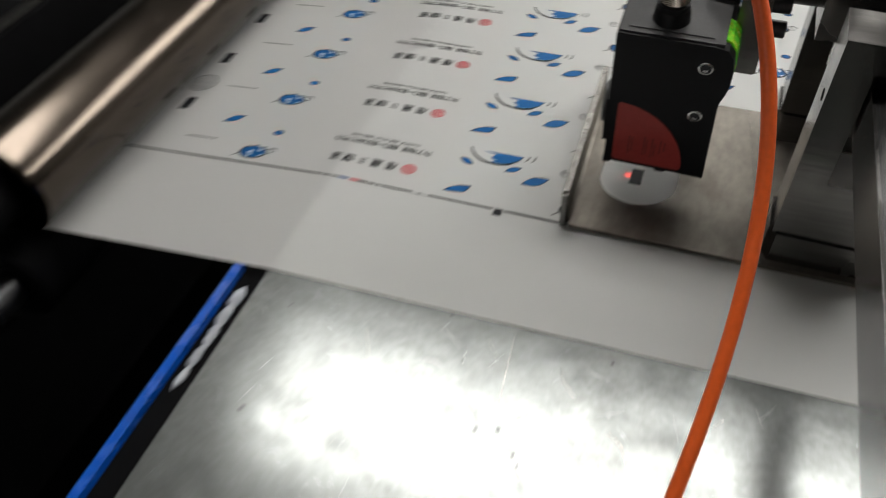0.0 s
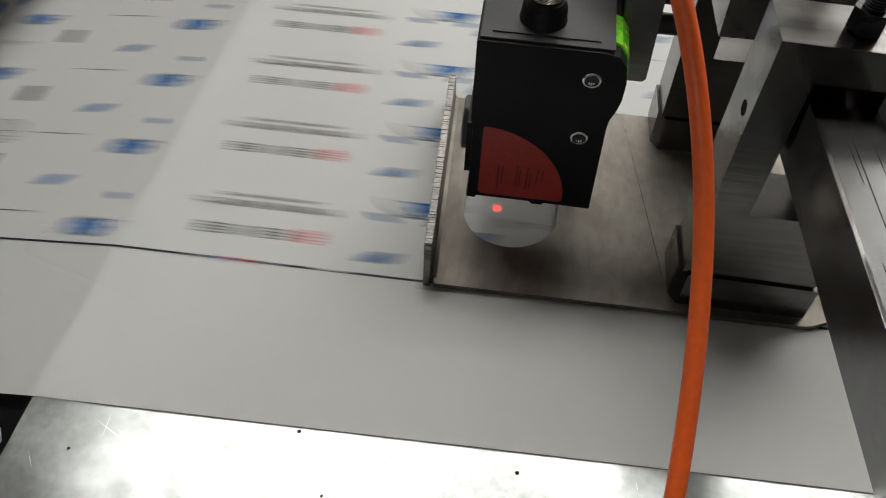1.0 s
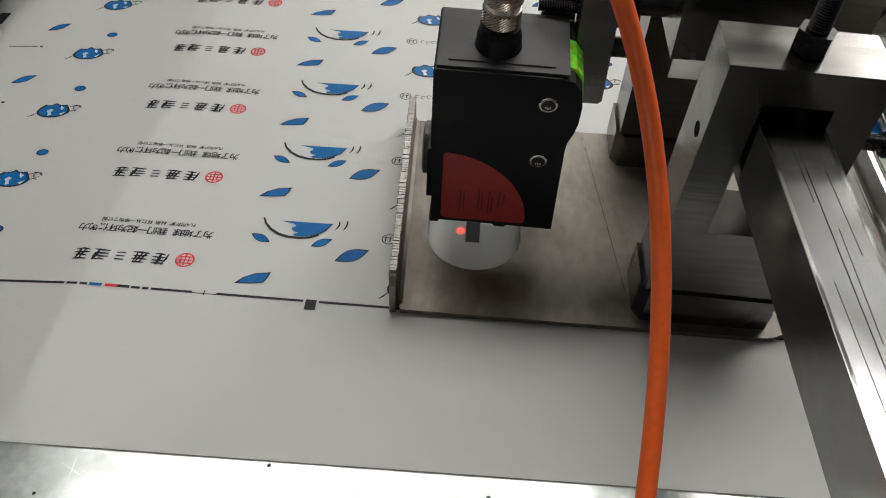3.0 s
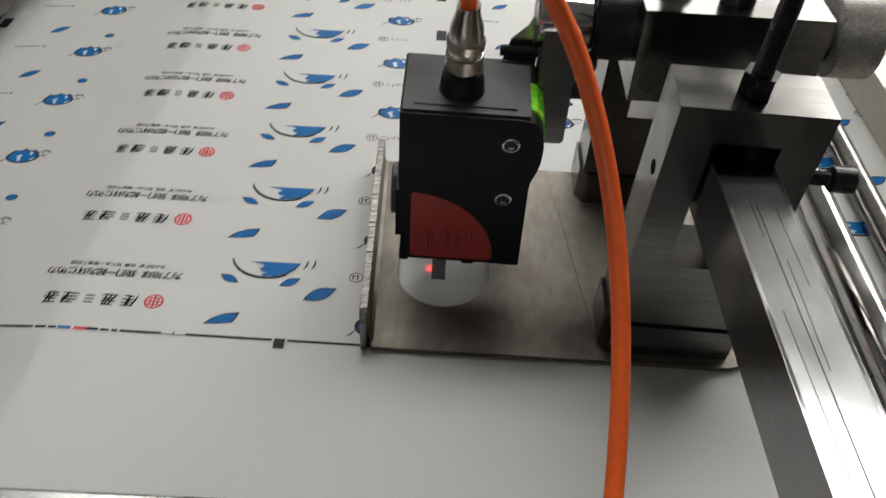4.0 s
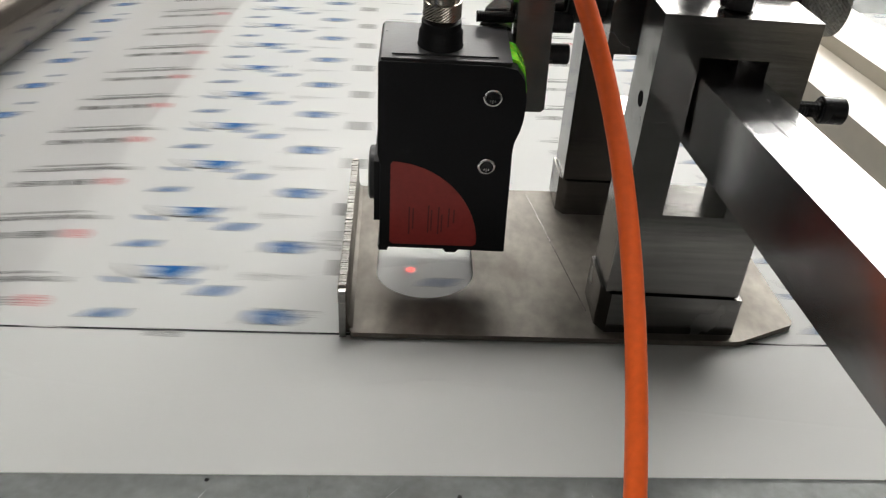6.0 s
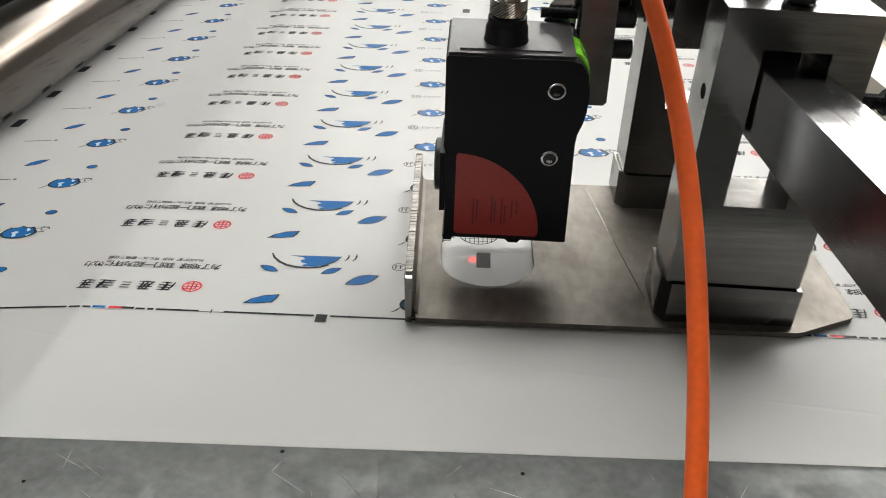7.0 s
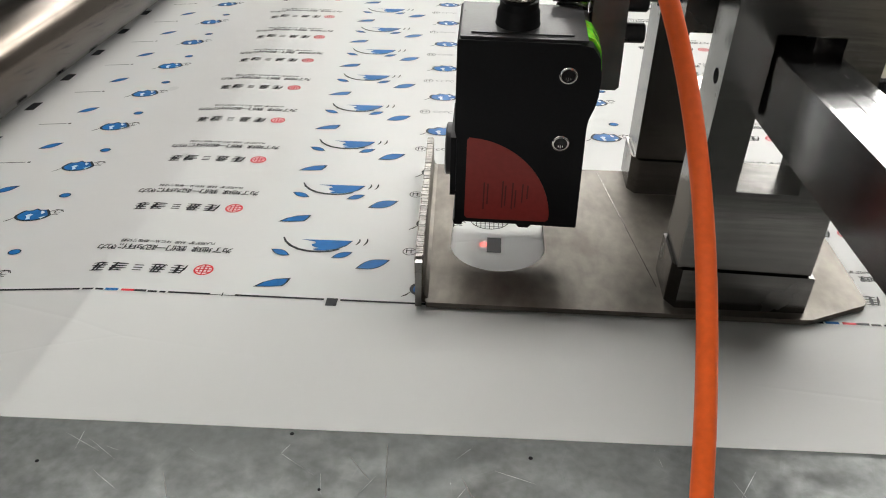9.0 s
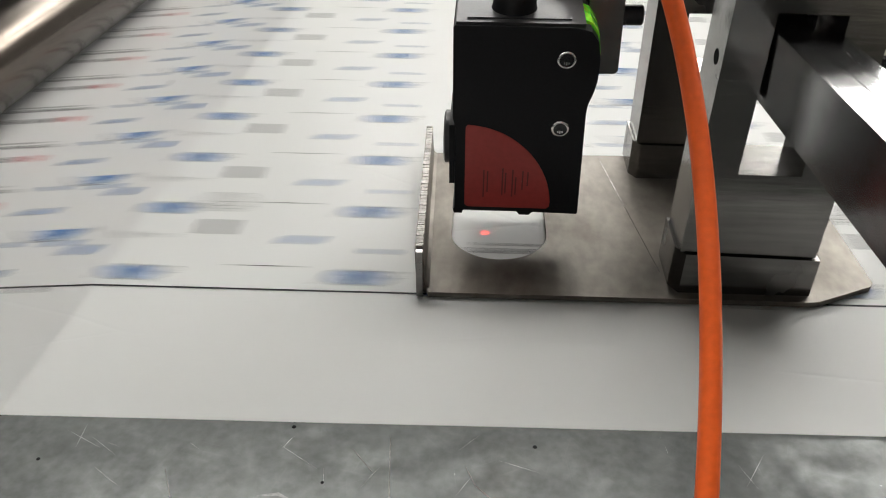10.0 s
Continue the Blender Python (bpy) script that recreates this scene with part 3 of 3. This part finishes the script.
    for cx in (-131, -136.5, -105, -101.5):
        piece("printed_colour_patch", cx, [(M_PAPER, rect(cx - 0.5, cx + 0.5, -2.0, 0.2), 3)], "small gap in the printed border line", rows=1)
    piece("printed_border_gap", -79, [(M_PAPER, rect(-84, -74, -1.3, 0.3), 3), (M_PAPER, rect(-84, -74, -2.2, -1.7), 3), (M_INK_BLACK, rect(-79.2, -78.8, -2.2, 0.2), 4)], "thin stretch of the printed border line", rows=1)


design()
for a, b in ((0.9, FOLD), (FOLD, NIP)):
    (xa, za, _), (xb, zb, _) = web_point(a), web_point(b)
    bm = bmesh.new()
    bm.faces.new([bm.verts.new(p) for p in ((xb, -0.0016, zb + INK), (xa, -0.0016, za + INK), (xa, -0.0004, za + INK), (xb, -0.0004, zb + INK))])
    part("printed_border_line", bm, M_INK_BLACK, web, "dark printed border line")


def travel(t):
    """How far the web has run, in steps of one design."""
    done = 0.0
    for e in EVENTS:
        u = min(1.0, max(0.0, (t - e) / 0.333))
        done += u * u * (3 - 2 * u)
    return done


def key_times():
    out = [0.0]
    for e in EVENTS:
        n = round(e * FPS)
        out += [(n + d) / FPS for d in range(11) if (n + d) / FPS < 10.0]
    return out + [10.0]


PRINT = []
for tile in range(-1, 11):
    for name, me, x, half, label in PIECES:
        if x + tile * STEP < NIP + 0.01:
            continue
        ob = new(name, me)
        ob.parent = web
        tagged(ob, label, kind="stuff")
        PRINT.append((ob, x + tile * STEP, half))


# ---- sensor bracket ----
def guide_plate():
    thing = tagged(new("guide_plate"), "stained stainless steel guide plate with a turned-up edge", "plate")
    bm = bmesh.new()
    outer = [(2.5, -3.6), (148, -3.6), (151, -3.0), (173.8, 8.2), (175.6, 11.0), (176, 122), (-2.6, 121.5), (1.4, 2), (1.8, -1.6)]
    hole = arc(30, 41.5, 20.3, 180, 360, 28) + arc(30, 66, 20.3, 0, 180, 28)
    for loop in (outer, hole):
        vs = [bm.verts.new((a / 1000, b / 1000, 0.0028)) for a, b in loop]
        for i in range(len(vs)):
            bm.edges.new((vs[i - 1], vs[i]))
    bmesh.ops.triangle_fill(bm, use_beauty=True, use_dissolve=False, edges=bm.edges[:])
    geo = bmesh.ops.extrude_face_region(bm, geom=bm.faces[:])
    bmesh.ops.translate(bm, vec=(0, 0, -0.0022), verts=[v for v in geo["geom"] if isinstance(v, bmesh.types.BMVert)])
    part("sheet", bm, M_PLATE, thing)
    def wall_x(y):
        return -0.0041 * y / 0.12

    def wall_top(y):
        return 0.0203 - 0.003 * y / 0.12

    # the turned-up wall: an L section with a rounded heel, running back with the plate's edge
    bm = bmesh.new()
    rings = []
    for y in (-0.0005, 0.03, 0.06, 0.09, 0.121):
        dx, top = wall_x(y), wall_top(y)
        sect = [(0.0030, 0.0028), (0.0014, 0.0040), (0.0010, 0.0060), (0.0008, top), (-0.0024, top + 0.0002), (-0.0022, 0.0045), (-0.0016, 0.0021), (0.0002, 0.0009), (0.0030, 0.0006)]
        rings.append([bm.verts.new((x + dx, y, z)) for x, z in sect])
    for p, q in zip(rings, rings[1:]):
        for i in range(len(p)):
            bm.faces.new((p[i - 1], p[i], q[i], q[i - 1]))
    bm.faces.new(rings[0])
    bm.faces.new(rings[-1][::-1])
    part("turned_edge", bm, M_PLATE, thing)
    part("edge_corner", prism([(-0.0036, 0.0007), (-0.0005, 0.0007), (-0.0005, 0.0203), (-0.0020, 0.0198), (-0.0036, 0.0160), (-0.0040, 0.006)], -0.0019, 0.0006, "x"), M_STEEL, thing, bevel=0.0007)
    bm = bmesh.new()
    rnd = random.Random(2)
    for i in range(78):
        y = 0.0002 + i * 0.00153
        d, top = rnd.uniform(0, 0.0004), wall_top(y) + 0.0001
        box(wall_x(y) - 0.0024 + rnd.uniform(0, 0.0005), wall_x(y) + 0.0008 - d, y, y + rnd.uniform(0.0010, 0.0014), top, top + 0.0007 + d, bm)
    tagged(part("sawn_rim", bm, M_SAWN, thing, "bright rim with a row of saw cuts"), kind="stuff")
    bm = bmesh.new()
    bm.faces.new([bm.verts.new(p) for p in ((0.0803, 0.118, 0.0029), (0.0805, 0.118, 0.0029), (0.0941, 0.0148, 0.0029), (0.0939, 0.0148, 0.0029))])
    part("scribed_line", bm, M_STEEL, thing, "fine scribed line")
    return thing


guide_plate()


def stand():
    """A slotted steel stand block on its foot; returns the thing with its base at the local origin."""
    thing = holder("stand_block", pose(0.0965, 0.002, 0.0029, 2.6, 1.7, 0), "ground steel stand block with a tall square slot", "stand", "stand blocks")
    part("foot", prism([(-0.0012, 0.004), (0.0022, -0.0012), (0.0515, -0.0012), (0.0515, 0.0245), (-0.0012, 0.0245)], 0.0, 0.0178, "z"), M_STEEL, thing, bevel=0.0006)
    bm = bmesh.new()
    w, d, h, z0 = 0.050, 0.0235, 0.1225, 0.0183
    x0, x1, s0, s1 = 0.0140, 0.0360, 0.052, 0.1095
    xs, zs = (0, x0, x1, w), (z0, s0, s1, h)
    grid = {(i, j, k): bm.verts.new((xs[i], y, zs[j])) for i in range(4) for j in range(4) for k, y in enumerate((0, d))}
    for i in range(3):
        for j in range(3):
            if (i, j) != (1, 1):
                bm.faces.new([grid[c] for c in ((i, j, 0), (i + 1, j, 0), (i + 1, j + 1, 0), (i, j + 1, 0))])
                bm.faces.new([grid[c] for c in ((i, j, 1), (i, j + 1, 1), (i + 1, j + 1, 1), (i + 1, j, 1))])
    for i in range(3):
        for j, flip in ((0, 0), (3, 1)):
            bm.faces.new([grid[c] for c in ((i, j, 0), (i, j, 1), (i + 1, j, 1), (i + 1, j, 0))])
            bm.faces.new([grid[c] for c in ((j, i, 0), (j, i, 1), (j, i + 1, 1), (j, i + 1, 0))])
    for j in (1, 2):
        bm.faces.new([grid[c] for c in ((1, j, 0), (1, j, 1), (2, j, 1), (2, j, 0))])
        bm.faces.new([grid[c] for c in ((j, 1, 0), (j, 1, 1), (j, 2, 1), (j, 2, 0))])
    part("body", bm, M_STEEL, thing, bevel=0.0011)
    part("tapped_hole", lathe([(0.0027, -0.00012), (0.0027, 0.002)], Matrix.Translation((0, 0.008, 0.0915)) @ ALONG_X, 20), M_DARK, thing, "dark tapped hole")
    return thing


front_stand = stand()
back_stand = copy_thing(front_stand, pose(0.0940, 0.0985, 0.0029, 2.0, 1.0, 0))
place(front_stand, pose(0.0965, 0.002, 0.0029, 2.6, 1.7, 0))


def clamp_bar():
    bar = holder("clamp_bar", pose(0.1141, 0, 0.0, 0, 0, 1.4), "polished square steel bar running out through the slotted stand", "bar")
    part("shaft", box(0.0002, 0.0203, -0.40, 0.0225, 0.0810, 0.1056), M_BAR, bar, bevel=0.0013, segments=3)
    # brighter chrome strips put the bevel highlight on the worn edges
    for x in (0.0010, 0.0195):
        part("highlight_edge", box(x - 0.0005, x + 0.0005, -0.399, -0.004, 0.10505, 0.10562), M_CHROME, bar, "worn edge strip with added bevel highlight", bevel=0.0002, segments=1)
    for x0, y0, x1, y1, w in ((0.0092, -0.012, 0.0100, -0.36, 0.00016), (0.0072, -0.006, 0.0078, -0.04, 0.00012), (0.0118, -0.05, 0.0112, -0.09, 0.0001), (0.0148, -0.02, 0.0152, -0.06, 0.0001), (0.0050, -0.07, 0.0056, -0.12, 0.0001)):
        line = bmesh.new()
        line.faces.new([line.verts.new(p) for p in ((x1 - w, y1, 0.10566), (x1 + w, y1, 0.10566), (x0 + w, y0, 0.10566), (x0 - w, y0, 0.10566))])
        part("scribed_line", line, M_BOLT, bar, "dark scribed line")
    # added black block closes the slot's back so the gap stays dark
    part("slot_shade_block", box(0.0010, 0.0198, 0.0165, 0.0222, 0.1058, 0.1110), M_BOLT, bar, "black block added to darken the slot above the bar")
    nut = holder("clamp_screw", pose(0.1255, 0.0075, 0.1256, 2.6, 1.7, 0), "black threaded clamp screw with a hexagon nut", "screw", "clamp screws")
    part("nut", hexagon(0.0058, 0, 0.0070, Matrix()), M_BOLT, nut, bevel=0.0006)
    part("thread", threaded(0.0034, -0.001, 0.085, Matrix(), 0.0009), M_BOLT, nut, smooth=False)
    side = holder("side_screw", pose(0.1490, 0.009, 0.092, 0, 1.7, 0), "black socket head screw in the side of the stand", "screw", "clamp screws")
    part("thread", threaded(0.0028, -0.004, 0.0125, ALONG_X), M_BOLT, side)
    part("head", lathe([(0.0042, 0.0125), (0.0047, 0.013), (0.0047, 0.0205), (0.0042, 0.021), (0.0024, 0.021), (0.0024, 0.019)], ALONG_X, 24), M_BOLT, side, smooth=True)


clamp_bar()


def cross_clamp():
    cy, cz = 0.062, 0.118
    thing = tagged(new("cross_clamp"), "bright steel cross clamp with a shaft and knurled thumb knob", "clamp")
    part("block", prism([(0.0935, 0.0990), (0.1580, 0.0990), (0.1580, 0.1345), (0.0935, 0.1345)], 0.040, 0.084, "y"), M_STEEL, thing, bevel=0.0012)
    axis = Matrix.Translation((0, cy, cz)) @ ALONG_X
    part("collar", lathe([(0.0125, 0.0795), (0.0135, 0.0805), (0.0135, 0.0935), (0.0125, 0.0944)], axis, 40), M_BOLT, thing, "black collar", smooth=True)
    part("shaft", lathe([(0.0070, 0.0585), (0.0100, 0.0585), (0.0108, 0.0593), (0.0108, 0.0780), (0.0100, 0.0794), (0.0070, 0.0794)], axis, 40), M_CHROME, thing, "chromed shaft end", smooth=True)
    part("bore", lathe([(0.0069, 0.0583), (0.0069, 0.0590)], axis, 24), M_STEEL, thing)
    part("neck", lathe([(0.0095, 0.1581), (0.0095, 0.1660)], axis, 32), M_STEEL, thing, smooth=True)
    bm = bmesh.new()
    n, rows = 120, 24
    rings = []
    for j in range(rows + 1):
        x = 0.1665 + 0.0165 * j / rows
        r0 = 0.0148 if 0 < j < rows else 0.0140
        rings.append([bm.verts.new((x, cy + (r0 + (0.00028 if (i + j) % 2 and 0 < j < rows else 0)) * math.cos(2 * math.pi * i / n), cz + (r0 + (0.00028 if (i + j) % 2 and 0 < j < rows else 0)) * math.sin(2 * math.pi * i / n))) for i in range(n)])
    for a, b in zip(rings, rings[1:]):
        for i in range(n):
            bm.faces.new((a[i], a[(i + 1) % n], b[(i + 1) % n], b[i]))
    bm.faces.new(rings[0][::-1])
    bm.faces.new(rings[-1])
    part("thumb_knob", bm, M_SAWN, thing, "knurled steel thumb knob")
    for x, y in ((0.1270, 0.0520), (0.1080, 0.0640)):
        part("cap_screw", lathe([(0.0062, 0.1346), (0.0062, 0.1405), (0.0055, 0.1412), (0.0045, 0.1412), (0.0045, 0.150)], pose(x, y, 0), 24), M_BOLT, thing, "black cap screw", smooth=True)


cross_clamp()


def sensor_arm():
    arm = tagged(new("sensor_holder"), "ground steel arm holding the sensor on its shaft", "bracket")
    part("bar", prism([(0.0607, 0.0745), (0.0620, 0.0735), (0.0725, 0.0735), (0.0738, 0.0748), (0.0738, 0.1215), (0.0607, 0.1215)], 0.046, 0.0605, "y"), M_STEEL, arm, bevel=0.0006)
    for z in (0.0945, 0.1065):
        part("cap_screw", lathe([(0.0036, 0.0739), (0.0039, 0.0742), (0.0039, 0.0815), (0.0034, 0.0820), (0.0021, 0.0820), (0.0021, 0.0800)], Matrix.Translation((0, 0.053, z)) @ ALONG_X, 24), M_BOLT, arm, "black socket head screw", smooth=True)
    part("sheet", prism([(0.0470, 0.0985), (0.0478, 0.0985)] + [(0.0605, 0.0985), (0.0605, 0.1215), (0.0590, 0.1215)] + [(0.0560, 0.1150), (0.0500, 0.1090)], 0.0605, 0.0620, "y"), M_CHROME, arm)
    part("screw_tip", threaded(0.0022, 0.0462, 0.0605, Matrix.Translation((0, 0.0575, 0.1065)) @ ALONG_X, 0.0009), M_BOLT, arm, "black screw tip")


sensor_arm()


# ---- sensor ----
def sensor():
    thing = holder("photoelectric_sensor", pose(0.0100, 0.0335, 0.0180, 7.0, 0.6, 0), "black plastic photoelectric mark sensor above the paper window", "sensor")
    d = 0.0345
    out = [(0.0012, 0.0012), (0.0050, 0.0010), (0.0275, 0.0010), (0.0510, 0.0006), (0.0515, 0.0012), (0.0503, 0.0470), (0.0506, 0.0510), (0.0522, 0.0560),
           (0.0531, 0.0610), (0.0532, 0.0690), (0.0520, 0.0760), (0.0490, 0.0800), (0.0440, 0.0812), (0.0008, 0.0812), (0.0002, 0.0805), (0.0002, 0.0440), (0.0012, 0.0400)]
    part("housing", prism(out, 0, d, "y"), M_BLACK, thing, bevel=0.0006)
    part("top_cover", prism([(0.0012, 0.0012), (0.0470, 0.0012), (0.0470, d - 0.0012), (0.0012, d - 0.0012)], 0.0813, 0.0822, "z"), M_BLACKTOP, thing, "satin black top cover", bevel=0.0005)
    part("top_panel", prism([(0.0050, 0.0042), (0.0420, 0.0042), (0.0420, d - 0.0040), (0.0050, d - 0.0040)], 0.0823, 0.0827, "z"), M_BLACKTOP, thing, bevel=0.0003, segments=1)
    part("foot", prism([(0.0004, 0.0012), (0.0048, 0.0012), (0.0042, -0.0010), (0.0010, -0.0010)], 0.0005, d - 0.0005, "y"), M_BLACK, thing, bevel=0.0004)
    part("foot", prism([(0.0262, 0.0011), (0.0335, 0.0011), (0.0318, -0.0010), (0.0280, -0.0010)], 0.0005, d - 0.0005, "y"), M_BLACK, thing, bevel=0.0004)
    part("side_cover", prism([(0.0030, 0.0120), (d - 0.0030, 0.0120), (d - 0.0030, 0.0390), (0.0030, 0.0390)], -0.0012, 0.0010, "x"), M_BLACK, thing, bevel=0.0005)
    part("lens_ring", lathe([(0.0108, 0), (0.0108, 0.0020), (0.0098, 0.0026), (0.0085, 0.0026)], Matrix.Translation((-0.0012, d / 2, 0.0255)) @ pose(0, 0, 0, 0, -90, 0), 32), M_BLACKTOP, thing, "black lens ring", smooth=True)
    # the indicator window on the rounded shoulder
    sh = [(0.0533, 0.0630), (0.0537, 0.0690), (0.0526, 0.0764), (0.0496, 0.0807), (0.0470, 0.0818), (0.0468, 0.0808), (0.0490, 0.0796), (0.0516, 0.0755), (0.0527, 0.0690), (0.0526, 0.0630)]
    part("indicator_window", prism(sh, 0.0060, 0.0210, "y"), M_GREEN, thing, "glowing green indicator window", bevel=0.0003, segments=1)
    # label with its unreadable lines
    cx, cz, rx, rz = 0.0052, 0.0030, 0.0348, 0.0382
    pts = [(cx + 0.0012, cz), (cx + rx - 0.0015, cz), (cx + rx - 0.0003, cz + 0.001)] + [(cx + rx * math.cos(a), cz + rz * math.sin(a)) for a in [math.radians(5 + 82 * k / 18) for k in range(19)]] + [(cx + 0.0008, cz + rz), (cx, cz + rz - 0.0012), (cx, cz + 0.0012)]
    label = part("label", prism(pts, -0.00025, 0.0001, "y"), M_LABEL, thing, "dark red quarter-round label")
    for k, (x, z0, z1) in enumerate(((0.0125, 0.0080, 0.0210), (0.0140, 0.0105, 0.0205), (0.0200, 0.0090, 0.0220), (0.0212, 0.0100, 0.0200), (0.0240, 0.0085, 0.0215), (0.0253, 0.0095, 0.0180), (0.0280, 0.0120, 0.0210), (0.0300, 0.0140, 0.0205))):
        part("text_line", prism([(x, z0), (x + 0.0006, z0), (x + 0.0006, z1), (x, z1)], -0.00032, -0.0002, "y"), M_LABEL_TEXT, label)
    for z in (0.0690, 0.0405):
        m = Matrix.Translation((0.0412, 0, z)) @ pose(0, 0, 0, 90, 0, 0)
        insert = part("threaded_insert", lathe([(0.0034, -0.001), (0.0034, 0.0003), (0.0031, 0.0005), (0.0026, 0.0005), (0.0024, 0.0001)], m, 28), M_CHROME, thing, "bright threaded insert", smooth=True)
        part("bore", lathe([(0.0024, 0.0001), (0.0023, 0.00035)], m, 24), M_BOLT, insert)
        for k in range(3):
            x = 0.0412 - 0.0010 + 0.0008 * k
            part("thread", prism([(x, z - 0.0019 + 0.0004 * abs(k - 1)), (x + 0.0004, z - 0.0019 + 0.0004 * abs(k - 1)), (x + 0.0004, z - 0.0006), (x, z - 0.0006)], -0.0005, -0.0003, "y"), M_CHROME, insert)
    # plug
    base = Matrix.Translation((0.0218, 0.0138, 0.0826))
    part("socket", lathe([(0.0084, 0), (0.0080, 0.0010), (0.0078, 0.0052), (0.0071, 0.0062), (0.0071, 0.0090), (0.0062, 0.0096)], base, 36), M_BLACK, thing, "black plug socket", smooth=True)
    plug = part("plug", lathe([(0.0058, 0.0096), (0.0064, 0.0102), (0.0066, 0.0160), (0.0061, 0.0163), (0.0061, 0.0184), (0.0066, 0.0187), (0.0066, 0.0220), (0.0061, 0.0226), (0.0058, 0.0270), (0.0043, 0.0320), (0.0040, 0.0352)], base, 40), M_KNURL, thing, "nickel-plated round plug", smooth=True)
    for h0, h1 in ((0.0106, 0.0158), (0.0189, 0.0218)):
        bm = bmesh.new()
        n, rows = 56, 10 if h0 < 0.015 else 6
        rings = [[bm.verts.new(base @ Vector(((0.0066 + (0.00028 if (i + j) % 2 else 0)) * math.cos(2 * math.pi * i / n), (0.0066 + (0.00028 if (i + j) % 2 else 0)) * math.sin(2 * math.pi * i / n), h0 + (h1 - h0) * j / rows))) for i in range(n)] for j in range(rows + 1)]
        for a, b in zip(rings, rings[1:]):
            for i in range(n):
                bm.faces.new((a[i], a[(i + 1) % n], b[(i + 1) % n], b[i]))
        part("knurling", bm, M_KNURL, plug)
    return thing


sensor()
spot = bpy.data.lights.new("sensor_beam", "SPOT")
spot.energy, spot.color, spot.spot_size, spot.spot_blend, spot.shadow_soft_size = 0.018, (1.0, 0.04, 0.02), radians(16), 0.6, 0.0005
place(new("sensor_beam", spot), look((0.0262, 0.0500, 0.0165), (0.0240, 0.0470, 0.0)))


# ---- cable ----
def cable():
    def hang(z):
        q = 5 * z
        return (((-0.0064 * q - 0.1236) * q + 0.0927) * q + 0.0655, ((-0.0017 * q - 0.1898) * q + 0.3663) * q - 0.1853, z)
    pts = [(0.0330, 0.0327, 0.1360), (0.0333, 0.0315, 0.152), (0.0345, 0.0300, 0.185), (0.0335, 0.0220, 0.218), (0.0345, 0.0050, 0.220), (0.0400, -0.0060, 0.200)]
    pts += [hang(z) for z in (0.175, 0.15, 0.125, 0.10, 0.075, 0.05, 0.025, 0.0, -0.025, -0.05, -0.075)]
    tagged(finish(tube(pts, 0.00285), "sensor_cable", M_ORANGE, smooth=True), "orange sensor cable looping from the plug and hanging over the table", "cable")


cable()


def motions():
    """The web is drawn on by one design at each stroke of the machine, and rests between."""
    times = key_times()
    for ob, s, half in PRINT:
        walk(ob, [(t, web_pose(s - STEP * travel(t), half)) for t in times])


motions()
